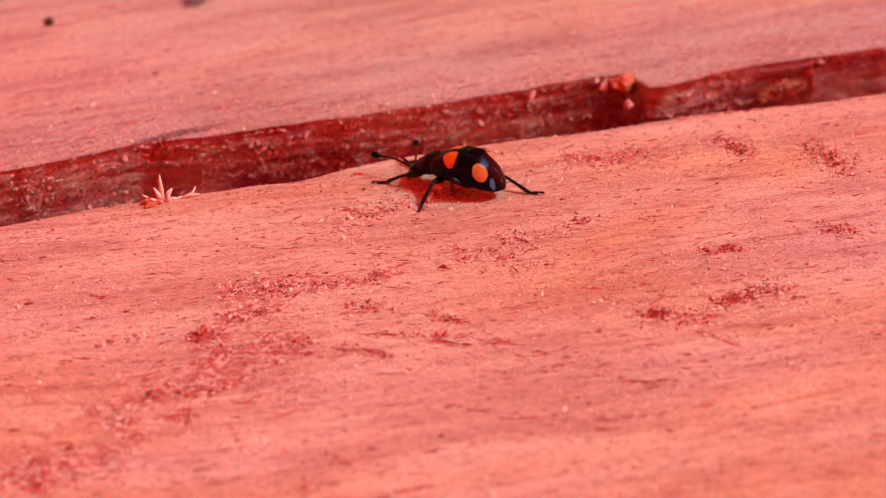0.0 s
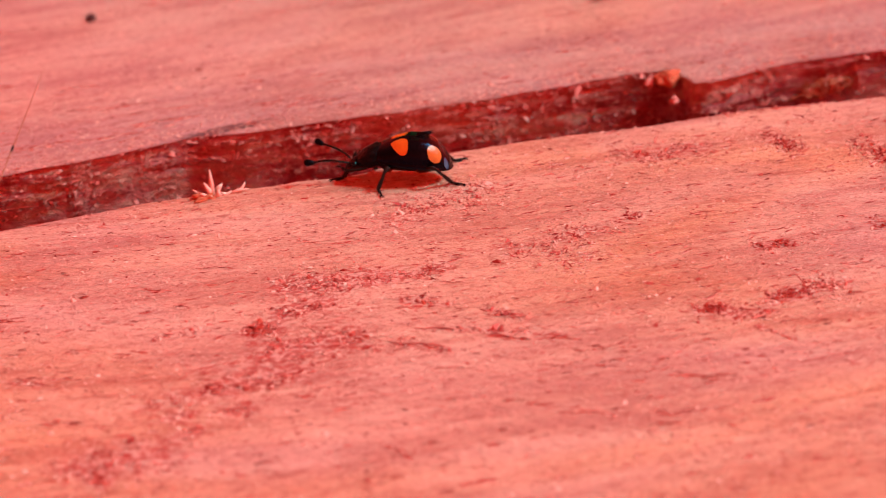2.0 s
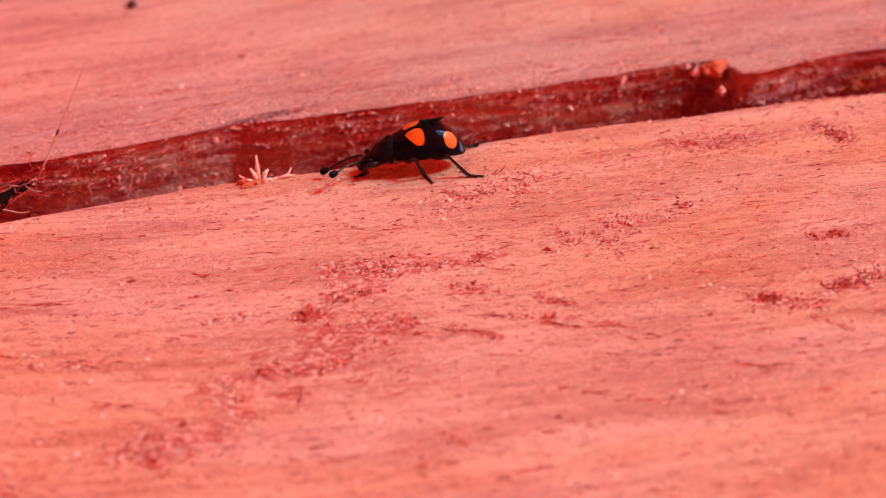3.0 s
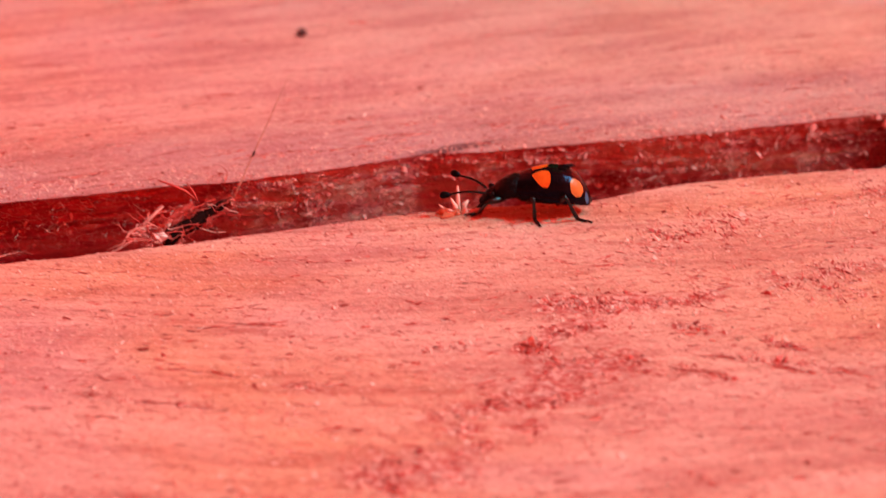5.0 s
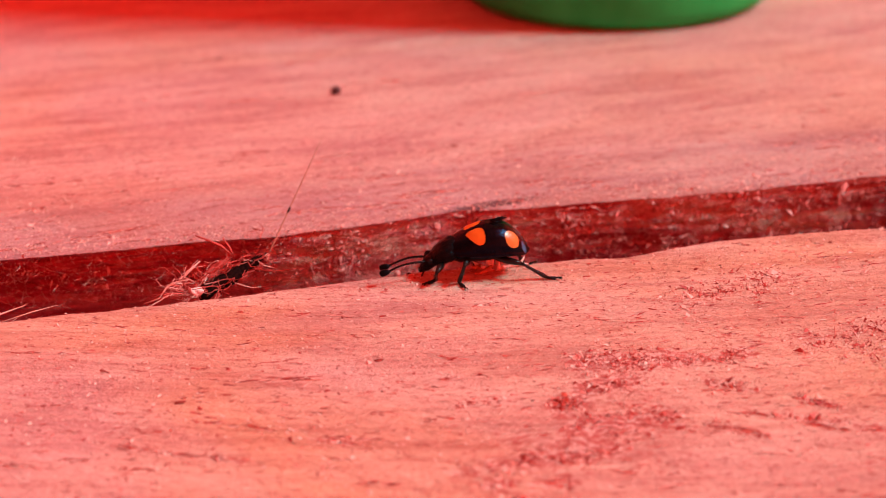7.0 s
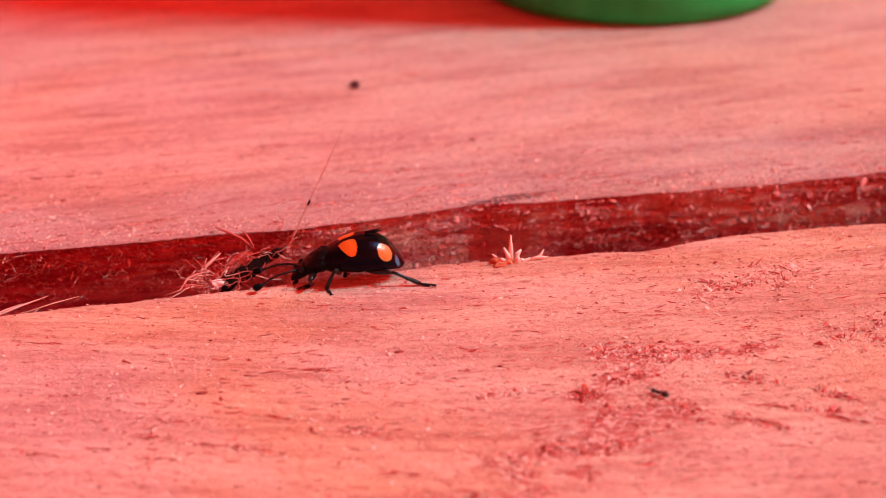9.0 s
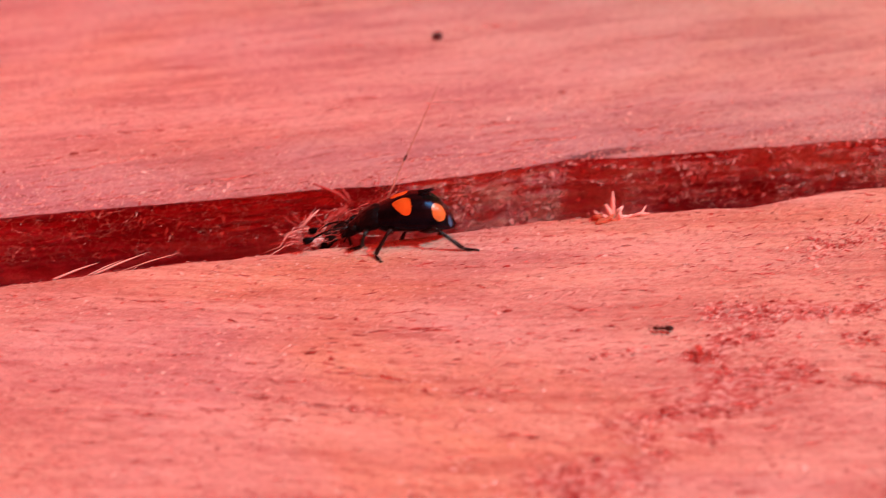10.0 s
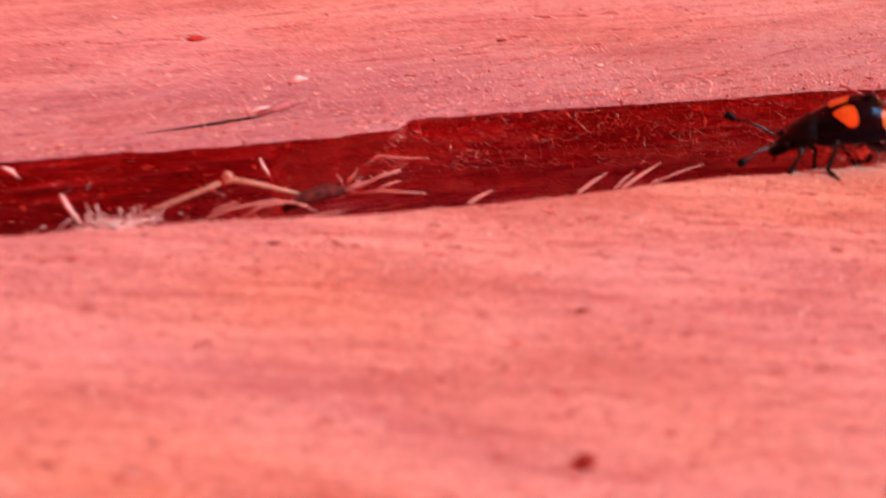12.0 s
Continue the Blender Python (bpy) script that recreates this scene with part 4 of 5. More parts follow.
def flake(name, points, r, mat, label):
    f = new(name)
    tagged(f, label, "wood flake")
    part("blade", tube(points, r, 6), f, mat=mat)


def pellet(x, y, size, seed, front=True, mat=None):
    z = float((front_height if front else back_height)(np.array(x), np.array(y)))
    p = new("crumb", None)
    p.location = (x * MM, y * MM, z * MM)
    tagged(p, "dark dry crumb of debris lying on the sawn wood", "crumb", "crumbs on the boards")
    part("body", blob((0, 0, size[2] * 0.8), size, seed, 0.35), p, mat=mat or M_PELLET)
    return p


splinter_tuft()
debris_wad()
bristle()
twig_heap()
for a, b, r in (((-46.3, 0.2, -0.6), (-44.1, 2.6, -1.1), 0.2), ((-39.6, 0.0, -0.4), (-36.5, 3.8, -1.2), 0.19), ((-36.8, 0.1, -0.4), (-33.0, 3.8, -0.8), 0.19),
                ((-37.2, 0.3, -0.5), (-34.8, 3.4, -1.0), 0.13), ((-34.6, 0.8, -0.6), (-30.6, 2.6, -0.5), 0.12), ((-35.5, 1.6, -2.2), (-33.6, 2.4, -1.1), 0.15), ((-57, -0.2, -0.6), (-53.5, 1.2, -0.9), 0.12)):
    long_splinter(a, b, r * 0.6)
flake("wood_flake", ((-73.2, 9.0, -0.2), (-72.7, 9.0, -0.5), (-72.3, 8.9, -1.0)), (0.08, 0.2, 0.04), M_FLUFF, "pale curled wood flake on the groove wall")
flake("wood_flake", ((-57.6, 9.2, -1.0), (-57.4, 9.0, -1.6), (-57.1, 9.0, -2.2)), (0.05, 0.16, 0.1), M_FLUFF, "pale curled wood flake on the groove wall")
flake("lifted_grain", ((-66.0, 11.6, -0.02), (-62.2, 12.1, 0.0), (-58.8, 12.6, 0.04), (-56.6, 13.2, 0.0)), (0.03, 0.11, 0.17, 0.05), M_BARK, "dark open grain split in the far board")
flake("lifted_grain", ((-57.2, 13.2, 0.1), (-55.5, 13.9, 0.3), (-53.8, 14.8, 0.15)), (0.05, 0.34, 0.05), M_BLUE_STAIN, "weathered grey lifted flake beside a split in the far board")
flake("wood_flake", ((-57.9, 13.35, 0.1), (-57.0, 13.75, 0.3), (-55.9, 14.05, 0.2)), (0.05, 0.14, 0.05), M_FLUFF, "pale splinter lifted beside a split in the far board")
flake("wood_flake", ((-57.8, 13.4, 0.1), (-57.85, 13.5, 0.45), (-57.7, 13.6, 0.75)), (0.07, 0.1, 0.03), M_FLUFF, "pale splinter standing beside a split in the far board")
flake("wood_flake", ((-54.5, 17.6, 0.25), (-53.9, 17.9, 0.38), (-53.3, 18.2, 0.2)), (0.1, 0.28, 0.08), M_FLUFF, "small white wood chip on the far board")
pellet(-3.1, 46.0, (0.54, 0.44, 0.4), 1, False)
pellet(-64.5, 45.8, (0.6, 0.5, 0.45), 2, False)
pellet(-60.0, 26.6, (0.6, 0.35, 0.16), 5, False, M_CHIP_RED)
pellet(-47.1, -26.2, (0.48, 0.4, 0.36), 3, True, M_STAIN)
for a, b, r in (((-2.2, 16.8), (3.4, 17.2), 0.12), ((-5.3, 14.2), (0.2, 15.4), 0.10), ((-21.8, 16.6), (-15.7, 18.7), 0.09), ((-52.3, 20.7), (-45, 20.9), 0.10),
                ((-44.0, 20.6), (-38.5, 20.8), 0.12), ((-30.0, 15.6), (-24.0, 16.4), 0.09), ((12, 15.4), (18, 15.9), 0.1), ((28, 13.2), (34, 13.4), 0.1), ((-58, 30), (-50, 31), 0.1)):
    z = [float(back_height(np.array(p), np.array(q))) for p, q in (a, ((a[0] + b[0]) / 2, (a[1] + b[1]) / 2), b)]
    flake("grain_split", ((*a, z[0] - 0.04), ((a[0] + b[0]) / 2, (a[1] + b[1]) / 2 + 0.1, z[1] - 0.02), (*b, z[2] - 0.04)), (0.02, r * 0.7, 0.02), M_STAIN, "thin dark grain split in the far board")
for x, y, s, front in ((-38.5, 22.8, 0.35, False), (-22.7, -15.5, 0.34, True), (-43.4, -13.5, 0.34, True), (-34.4, -30.5, 0.26, True),
                       (-58.3, -3.7, 0.34, True), (5.1, 27.8, 0.28, False), (-9.2, -12.9, 0.3, True), (-2.5, 22.0, 0.25, False)):
    pellet(x, y, (s * 1.1, s * 0.5, s * 0.22), int(abs(x) * 7), front, M_STAIN)


def knot_chunk():
    t = new("torn_knot")
    tagged(t, "torn orange knot of wood jammed at a notch in the groove", "wood knot")
    part("chunk", blob((43.8, 9.3, -0.15), (1.0, 0.8, 0.7), 9, 0.6, 4, (0, 0, 20)), t, "raw orange wood", M_ORANGE_CHUNK)
    part("chip", blob((42.2, 9.4, -0.3), (0.38, 0.3, 0.34), 6, 0.9), t, "pale chip", M_CRUMB)
    part("chip", blob((43.3, 6.4, -1.1), (0.34, 0.28, 0.34), 4, 0.9), t, "pale chip", M_CRUMB)
    t = new("torn_ridge")
    tagged(t, "patch of torn orange fibres on the groove wall", "wood splinter")
    part("ridge", blob((58.6, 8.5, -3.2), (2.0, 0.5, 0.9), 14, 0.8, 5, (0, -8, 0)), t, mat=M_RIDGE)
    part("lip", blob((62.2, 8.1, -3.0), (0.2, 0.5, 0.9), 17, 0.5, 4, (0, 6, 0)), t, "pale raised lip", M_CRUMB)
    rng = np.random.RandomState(21)
    for n in range(40):
        c = np.array((rng.uniform(57.0, 61.6), rng.uniform(7.8, 8.2), rng.uniform(-3.9, -2.5)))
        e = c + np.array((rng.normal(0, 0.5), rng.normal(0, 0.4), abs(rng.normal(0.6, 0.3))))
        part("fibre", tube((c, (c + e) / 2 + rng.normal(0, 0.1, 3), e), (0.08, 0.07, 0.03), 4), t, mat=M_STRAW if n % 4 == 0 else M_ORANGE_CHUNK)


knot_chunk()


# ---- green cup standing on the far board ----
def green_cup():
    t = new("plastic_cup")
    tagged(t, "green plastic cup with a rounded foot, standing on the far board", "cup")
    t.location = (36.6 * MM, 77.4 * MM, 0.1 * MM)
    prof = ((0.0, 0.6), (14.0, 0.6), (15.6, 0.0), (16.6, 0.15), (17.3, 0.8), (17.6, 1.8), (17.7, 4), (18.2, 20), (19.0, 45), (20.0, 75), (20.6, 78), (20.0, 79), (19.0, 75), (18.0, 45), (17.0, 4), (0.0, 2.5))
    a = np.linspace(0, math.tau, 73)
    pts = np.array([[((r and r + 1.35) * math.cos(k) * MM, (r and r + 1.35) * math.sin(k) * MM, z * MM) for k in a] for r, z in prof])
    me = grid_mesh("cup_wall", pts[::-1], (M_GREEN,))
    part("cup_wall", me, t)
    s = blob((14.2, -12.5, 2.8), (0.75, 0.5, 0.55), 6, 0.6)
    part("dirt_spot", s, t, "dried brown dirt spot", M_PELLET)


green_cup()


# ---- the beetle ----
def wing_case(side):
    """Half of the back: black, with two orange spots. x forward, millimetres."""
    us, vs = np.linspace(0, 1, 161), np.linspace(0, math.pi / 2, 81)
    x = 1.75 - 6.3 * us
    width = np.interp(us, (0, 0.06, 0.2, 0.4, 0.6, 0.75, 0.88, 0.96, 1), (1.2, 1.46, 1.72, 1.84, 1.8, 1.6, 1.22, 0.8, 0.2))
    top = np.interp(us, (0, 0.1, 0.25, 0.42, 0.55, 0.68, 0.8, 0.9, 0.96, 1), (2.85, 3.15, 3.66, 4.0, 4.02, 3.82, 3.34, 2.6, 1.98, 1.35))
    low = np.interp(us, (0, 0.3, 0.7, 1), (2.05, 1.95, 1.75, 1.2))
    for _ in range(12):
        for a in (width, top, low):
            a[1:-1] = (a[:-2] + 2 * a[1:-1] + a[2:]) / 4
    U, V = np.meshgrid(np.arange(len(us)), vs, indexing="ij")
    c, s = np.cos(V) ** 0.8, np.sin(V) ** 0.82
    pts = np.stack([np.repeat(x[:, None], len(vs), 1), side * (width[:, None] * c + 0.012), low[:, None] + (top - low)[:, None] * s], -1)
    pts[..., 2] += 0.02 * np.sin(V * 12) * np.sin(V) ** 2 * np.sin(np.pi * us)[:, None]
    # rolled rim along the lower edge
    rim = np.exp(-((V - 0.05) / 0.05) ** 2)
    pts[..., 1] += side * 0.07 * rim
    xc, vc = pts[:-1, :-1, 0], np.degrees(V[:-1, :-1])
    wob = 0.05 * np.sin(vc * 0.19 + 1) + 0.04 * np.sin(xc * 4.2)
    lean = vc - 56
    front = np.abs((xc + 0.16 - 0.008 * lean) / (0.6 + 0.007 * lean)) ** 3.4 + np.abs((vc - 57) / 28) ** 3 + wob < 1
    rear = np.abs((xc + 2.95) / 0.58) ** 2.2 + np.abs((vc - 43) / 26) ** 2.2 + wob < 1
    # patch behind the rear spot that carries the painted sky reflection
    painted_sheen = (np.abs((xc + 3.98 - 0.004 * (vc - 26)) / 0.19) ** 2 + np.abs((vc - 28) / 25) ** 2 + 2 * wob < 1) & ~rear
    index = front.astype(int) + 2 * painted_sheen + 3 * rear
    if side > 0:
        pts, index = pts[::-1], index[::-1]
    return grid_mesh("wing_case", pts * MM, (M_SHELL, M_SPOT, M_PAINTED_SHEEN, M_SPOT_REAR), index)


def loft(sections, sides=20, bumps=0.0):
    """A closed body through sections (x, half width, low, high, power), in millimetres."""
    bm = bmesh.new()
    rings = []
    for x, w, lo, hi in sections:
        ring = []
        for k in range(sides):
            a = k * math.tau / sides
            y, z = w * math.cos(a), (lo + hi) / 2 + (hi - lo) / 2 * math.sin(a)
            v = Vector((x, y, z))
            v += Vector((0, y, z - (lo + hi) / 2)) * bumps * noise.noise(v * 3.3)
            ring.append(bm.verts.new(v * MM))
        rings.append(ring)
    for a, b in zip(rings, rings[1:]):
        for k in range(sides):
            bm.faces.new((a[k], a[(k + 1) % sides], b[(k + 1) % sides], b[k]))
    bm.faces.new(rings[0][::-1])
    bm.faces.new(rings[-1])
    bmesh.ops.recalc_face_normals(bm, faces=bm.faces)
    return bm


# hip, thigh length, shin length of each pair of legs, in millimetres of the body's own space
HIPS = {"front": ((2.6, 0.72, 1.25), 1.65, 1.85), "middle": ((0.65, 0.95, 1.2), 1.7, 2.1), "hind": ((-1.75, 0.9, 1.2), 2.1, 2.5)}
BEETLE_SCALE = 0.93
LEGS = []
FEELERS = []


def beetle_leg(t, name, side):
    """Thigh with a shin and a clawed foot, each built along its own x."""
    _, a, b = HIPS[name]
    rng = np.random.RandomState(3 + len(LEGS))
    leg = part("leg", tube(((-0.25, 0, 0), (0.1, 0, 0), (a * 0.4, 0, 0.03), (a * 0.75, 0, 0.03), (a, 0, 0)), (0.14, 0.22, 0.29, 0.24, 0.15), 10), t, mat=M_LEG)
    shin = tube(((0, 0, 0), (b * 0.12, 0, 0.05), (b * 0.5, 0, 0.02), (b * 0.85, 0, 0), (b, 0, 0)), (0.14, 0.13, 0.135, 0.19, 0.15), 9)
    for n in range(14):
        x, w = b * rng.uniform(0.35, 1.0), rng.uniform(0, math.tau)
        y, z = 0.12 * math.cos(w), 0.12 * math.sin(w)
        tube(((x, y, z), (x + 0.12, y * 2.1, z * 2.1)), (0.018, 0.006), 4, shin)
    shin = part("shin", shin, leg, mat=M_LEG)
    foot = bmesh.new()
    for x, r in ((0.0, 0.13), (0.24, 0.15), (0.48, 0.16)):
        tube(((x, 0, 0.0), (x + 0.1, 0, -0.02), (x + 0.22, 0, -0.04), (x + 0.27, 0, -0.02)), (0.06, r, r * 1.05, 0.05), 8, foot)
    tube(((0.72, 0, 0), (0.9, 0, 0.06), (1.08, 0, 0.02)), (0.07, 0.08, 0.09), 7, foot)
    for s in (-1, 1):
        tube(((1.05, 0.03 * s, 0.02), (1.2, 0.11 * s, 0.03), (1.3, 0.13 * s, -0.1)), (0.06, 0.055, 0.015), 5, foot)
    foot = part("foot", foot, leg, mat=M_LEG)
    LEGS.append((leg, shin, foot, name, side))


def beetle():
    t = new("beetle")
    t.scale = (BEETLE_SCALE,) * 3
    tagged(t, "glossy black beetle with four orange spots, walking on the board", "beetle")
    for side in (1, -1):
        part("wing_case", wing_case(side), t, "glossy black wing case with two orange spots")
    part("abdomen", loft(((1.9, 0.8, 1.2, 2.4), (1.2, 1.25, 0.95, 2.6), (0, 1.45, 0.95, 2.7), (-0.8, 1.5, 0.93, 2.6), (-1.5, 1.44, 0.95, 2.6), (-2.2, 1.3, 0.95, 2.4), (-3, 1.1, 0.98, 2.1), (-4.0, 0.6, 1.0, 1.6), (-4.6, 0.15, 1.15, 1.35)), 28, 0.05), t, "dull black ringed belly", M_CHITIN)
    part("pronotum", loft(((0.9, 0.9, 1.4, 2.7), (1.5, 1.15, 1.2, 2.95), (1.9, 1.26, 1.08, 2.95), (2.4, 1.24, 0.98, 2.76), (2.8, 1.1, 0.88, 2.5), (3.15, 0.9, 0.78, 2.2), (3.4, 0.7, 0.74, 1.9)), 40, 0.16), t, "dull black rough neck shield", M_ROUGH)
    head = part("head", loft(((3.1, 0.66, 0.75, 2.05), (3.5, 0.72, 0.5, 1.8), (3.85, 0.64, 0.36, 1.5), (4.15, 0.5, 0.28, 1.2), (4.35, 0.3, 0.35, 0.9), (4.42, 0.12, 0.45, 0.75)), 24, 0.08), t, mat=M_ROUGH)
    for side in (1, -1):
        part("eye", blob((3.62, 0.7 * side, 1.45), (0.26, 0.2, 0.24), 1, 0.0, 3), head, "shiny eye", M_EYE)
        part("jaw", tube(((4.2, 0.25 * side, 0.55), (4.42, 0.28 * side, 0.38), (4.5, 0.08 * side, 0.25)), (0.14, 0.1, 0.03), 6), head, mat=M_CHITIN)
        part("palp", tube(((4.1, 0.35 * side, 0.45), (4.3, 0.45 * side, 0.2), (4.35, 0.45 * side, 0.02)), (0.06, 0.06, 0.08), 6), head, mat=M_CHITIN)
    for a, b, r in (((-1.5, -0.10, 3.98), (-2.75, -0.35, 4.2), 0.09), ((-1.5, -0.4, 3.94), (-2.7, -0.75, 4.05), 0.1), ((-1.9, -0.1, 3.9), (-2.5, -0.2, 4.42), 0.06), ((-2.1, -0.5, 3.8), (-2.95, -0.8, 3.9), 0.07), ((-1.4, 0.1, 3.98), (-2.3, 0.05, 4.12), 0.08), ((-2.0, -0.3, 3.86), (-2.8, -0.5, 4.3), 0.05)):
        part("spur", tube((a, [(p + q) / 2 + 0.05 for p, q in zip(a, b)], b), (r, r * 0.8, 0.025), 6), t, "black bristly spur on the back", M_CHITIN)
    for name in HIPS:
        for side in (1, -1):
            beetle_leg(t, name, side)
    for side in (1, -1):
        ks = np.linspace(0, 1, 19)
        f = part("antenna", tube([(3.0 * k, 0.04 * side * math.sin(6 * k), 0.22 * math.sin(math.pi * k)) for k in ks], [0.115 - 0.02 * k if n % 2 else 0.08 for n, k in enumerate(ks)], 8), t, mat=M_LEG)
        club = tube(((2.9, 0, 0), (3.05, 0, 0), (3.14, 0, 0), (3.2, 0, 0), (3.38, 0, 0), (3.44, 0, 0), (3.6, 0, 0), (3.74, 0, 0), (3.8, 0, 0)), (0.08, 0.19, 0.24, 0.23, 0.3, 0.28, 0.3, 0.22, 0.08), 12)
        part("club", club, f, "swollen dark club at the tip", M_CHITIN)
        FEELERS.append((f, side))
    return t


def ant():
    t = new("ant")
    tagged(t, "tiny dark brown ant running over the far board", "ant")
    part("abdomen", blob((-0.75, 0, 0.5), (0.5, 0.3, 0.3), 1, 0.03), t, mat=M_ANT)
    part("thorax", blob((0, 0, 0.48), (0.42, 0.17, 0.18), 2, 0.05), t, mat=M_ANT)
    part("head", blob((0.65, 0, 0.5), (0.28, 0.24, 0.2), 3, 0.03), t, mat=M_ANT)
    for side in (1, -1):
        for x, a in ((0.25, 0.5), (0, 0.0), (-0.2, -0.6)):
            part("leg", tube(((x, 0.1 * side, 0.42), (x + a * 0.5, 0.55 * side, 0.6), (x + a, 0.95 * side, 0.02)), (0.05, 0.04, 0.02), 5), t, mat=M_ANT)
        part("antenna", tube(((0.85, 0.1 * side, 0.5), (1.15, 0.3 * side, 0.65), (1.45, 0.35 * side, 0.45)), (0.03, 0.03, 0.02), 5), t, mat=M_ANT)
    return t


BEETLE = beetle()
ANT = ant()
SMALL_ANT = copy_thing(ANT, pose(0, 0, 0))
SMALL_ANT.scale = (0.62, 0.62, 0.62)
tagged(SMALL_ANT, "very small dark ant crossing the rough-sawn board")

# the beetle's body: seconds, x, y, heading in degrees, nose-up tilt, height, roll
TRACK = (
    (0.0, 23.73, -5.95, 133.9, 3.1, -0.12, -7.0),
    (0.5, 21.69, -3.51, 133.8, 0.0, 0.07, -6.7),
    (1.0, 19.28, -2.47, 143.0, 4.0, 0.33, -5.8),
    (1.5, 17.84, -2.70, 147.7, 2.7, 0.49, -4.8),
    (2.0, 16.09, -2.34, 162.6, 4.7, 0.25, -6.1),
    (2.5, 14.70, -2.46, 157.4, 0.2, 0.42, -5.5),
    (3.0, 13.52, -1.95, 176.5, 1.1, 0.29, -8.9),
    (3.5, 11.71, -2.11, 177.1, -1.6, 0.32, -8.6),
    (4.5, 8.90, -1.70, 172.0, 2.0, 0.30, -7.0),
    (5.5, 6.00, -0.88, 165.9, 10.0, 0.21, -5.4),
    (6.0, 4.70, -1.29, 170.6, 4.6, 0.58, -4.5),
    (6.5, 2.71, -0.65, 170.2, 3.0, 0.94, -5.0),
    (7.0, 0.30, -0.68, 176.6, -2.2, 0.60, -6.1),
    (8.0, -5.25, -0.50, 176.0, -1.0, 0.35, -6.0),
    (9.0, -10.81, -0.12, 174.3, 0.1, 0.02, -6.1),
    (9.5, -13.11, -0.67, 179.9, 1.9, 0.19, -3.4),
    (10.0, -14.47, 0.52, 177.0, 3.1, -0.06, -5.8),
    (10.5, -16.10, 0.30, 174.5, 1.5, 0.00, -3.5),
    (11.0, -18.26, 1.01, 174.0, -0.4, 0.09, -1.1),
    (11.5, -19.73, 1.19, 166.0, -1.5, -0.06, -1.6),
    (12.0, -22.46, 1.49, 174.3, -3.5, 0.16, -7.2),
)
# where each foot stands: from and until which second, x, y; between two of these it swings
STEPS_LEFT = {
    "front": ((0.0, 0.15, 18.85, -3.4), (0.35, 0.6, 18.6, -0.8), (0.9, 1.1, 15.6, 0.0), (1.35, 1.6, 13.4, -0.4), (1.85, 2.1, 12.1, -0.7), (2.3, 3.1, 10.0, -1.7), (3.35, 3.75, 7.5, -2.4), (4.0, 4.6, 5.2, -1.7),
              (4.8, 5.2, 3.2, -1.0), (5.75, 6.2, 0.5, -0.4), (6.65, 7.15, -2.8, -1.4), (7.35, 7.75, -6.0, -1.1), (7.95, 8.35, -9.6, -0.9), (8.6, 9.05, -13.6, -0.7), (9.3, 10.1, -17.35, -0.6), (10.3, 10.75, -21.1, -0.8),
              (11.0, 11.35, -23.2, -0.1), (11.65, 12.0, -26.2, -0.2)),
    "middle": ((0.0, 0.15, 20.3, -8.2), (0.35, 0.65, 18.4, -5.2), (1.3, 1.6, 15.05, -2.3), (1.8, 3.55, 14.05, -4.0), (3.75, 4.4, 9.8, -3.5), (4.6, 5.15, 7.0, -3.0), (5.4, 6.6, 3.5, -2.5), (6.9, 7.4, -1.2, -2.3),
               (7.55, 8.05, -5.0, -2.2), (8.2, 8.65, -8.8, -1.9), (8.85, 9.6, -12.6, -1.6), (9.85, 10.5, -16.6, -2.3), (10.8, 11.6, -21.1, -0.75), (11.8, 12.0, -23.8, -0.6)),
    "hind": ((0.0, 0.2, 23.05, -6.9), (0.4, 0.6, 22.1, -5.35), (0.85, 2.1, 19.7, -4.8), (2.3, 3.1, 17.2, -4.9), (3.35, 3.8, 15.1, -4.5), (4.05, 4.6, 12.9, -4.1), (4.9, 6.15, 10.1, -3.75), (6.4, 7.1, 5.4, -2.9),
             (7.35, 7.8, 0.6, -2.8), (8.0, 8.4, -2.8, -2.7), (8.6, 9.1, -5.7, -2.65), (9.35, 10.2, -10.2, -2.8), (10.5, 11.2, -14.0, -1.95), (11.4, 12.0, -17.2, -1.6)),
}
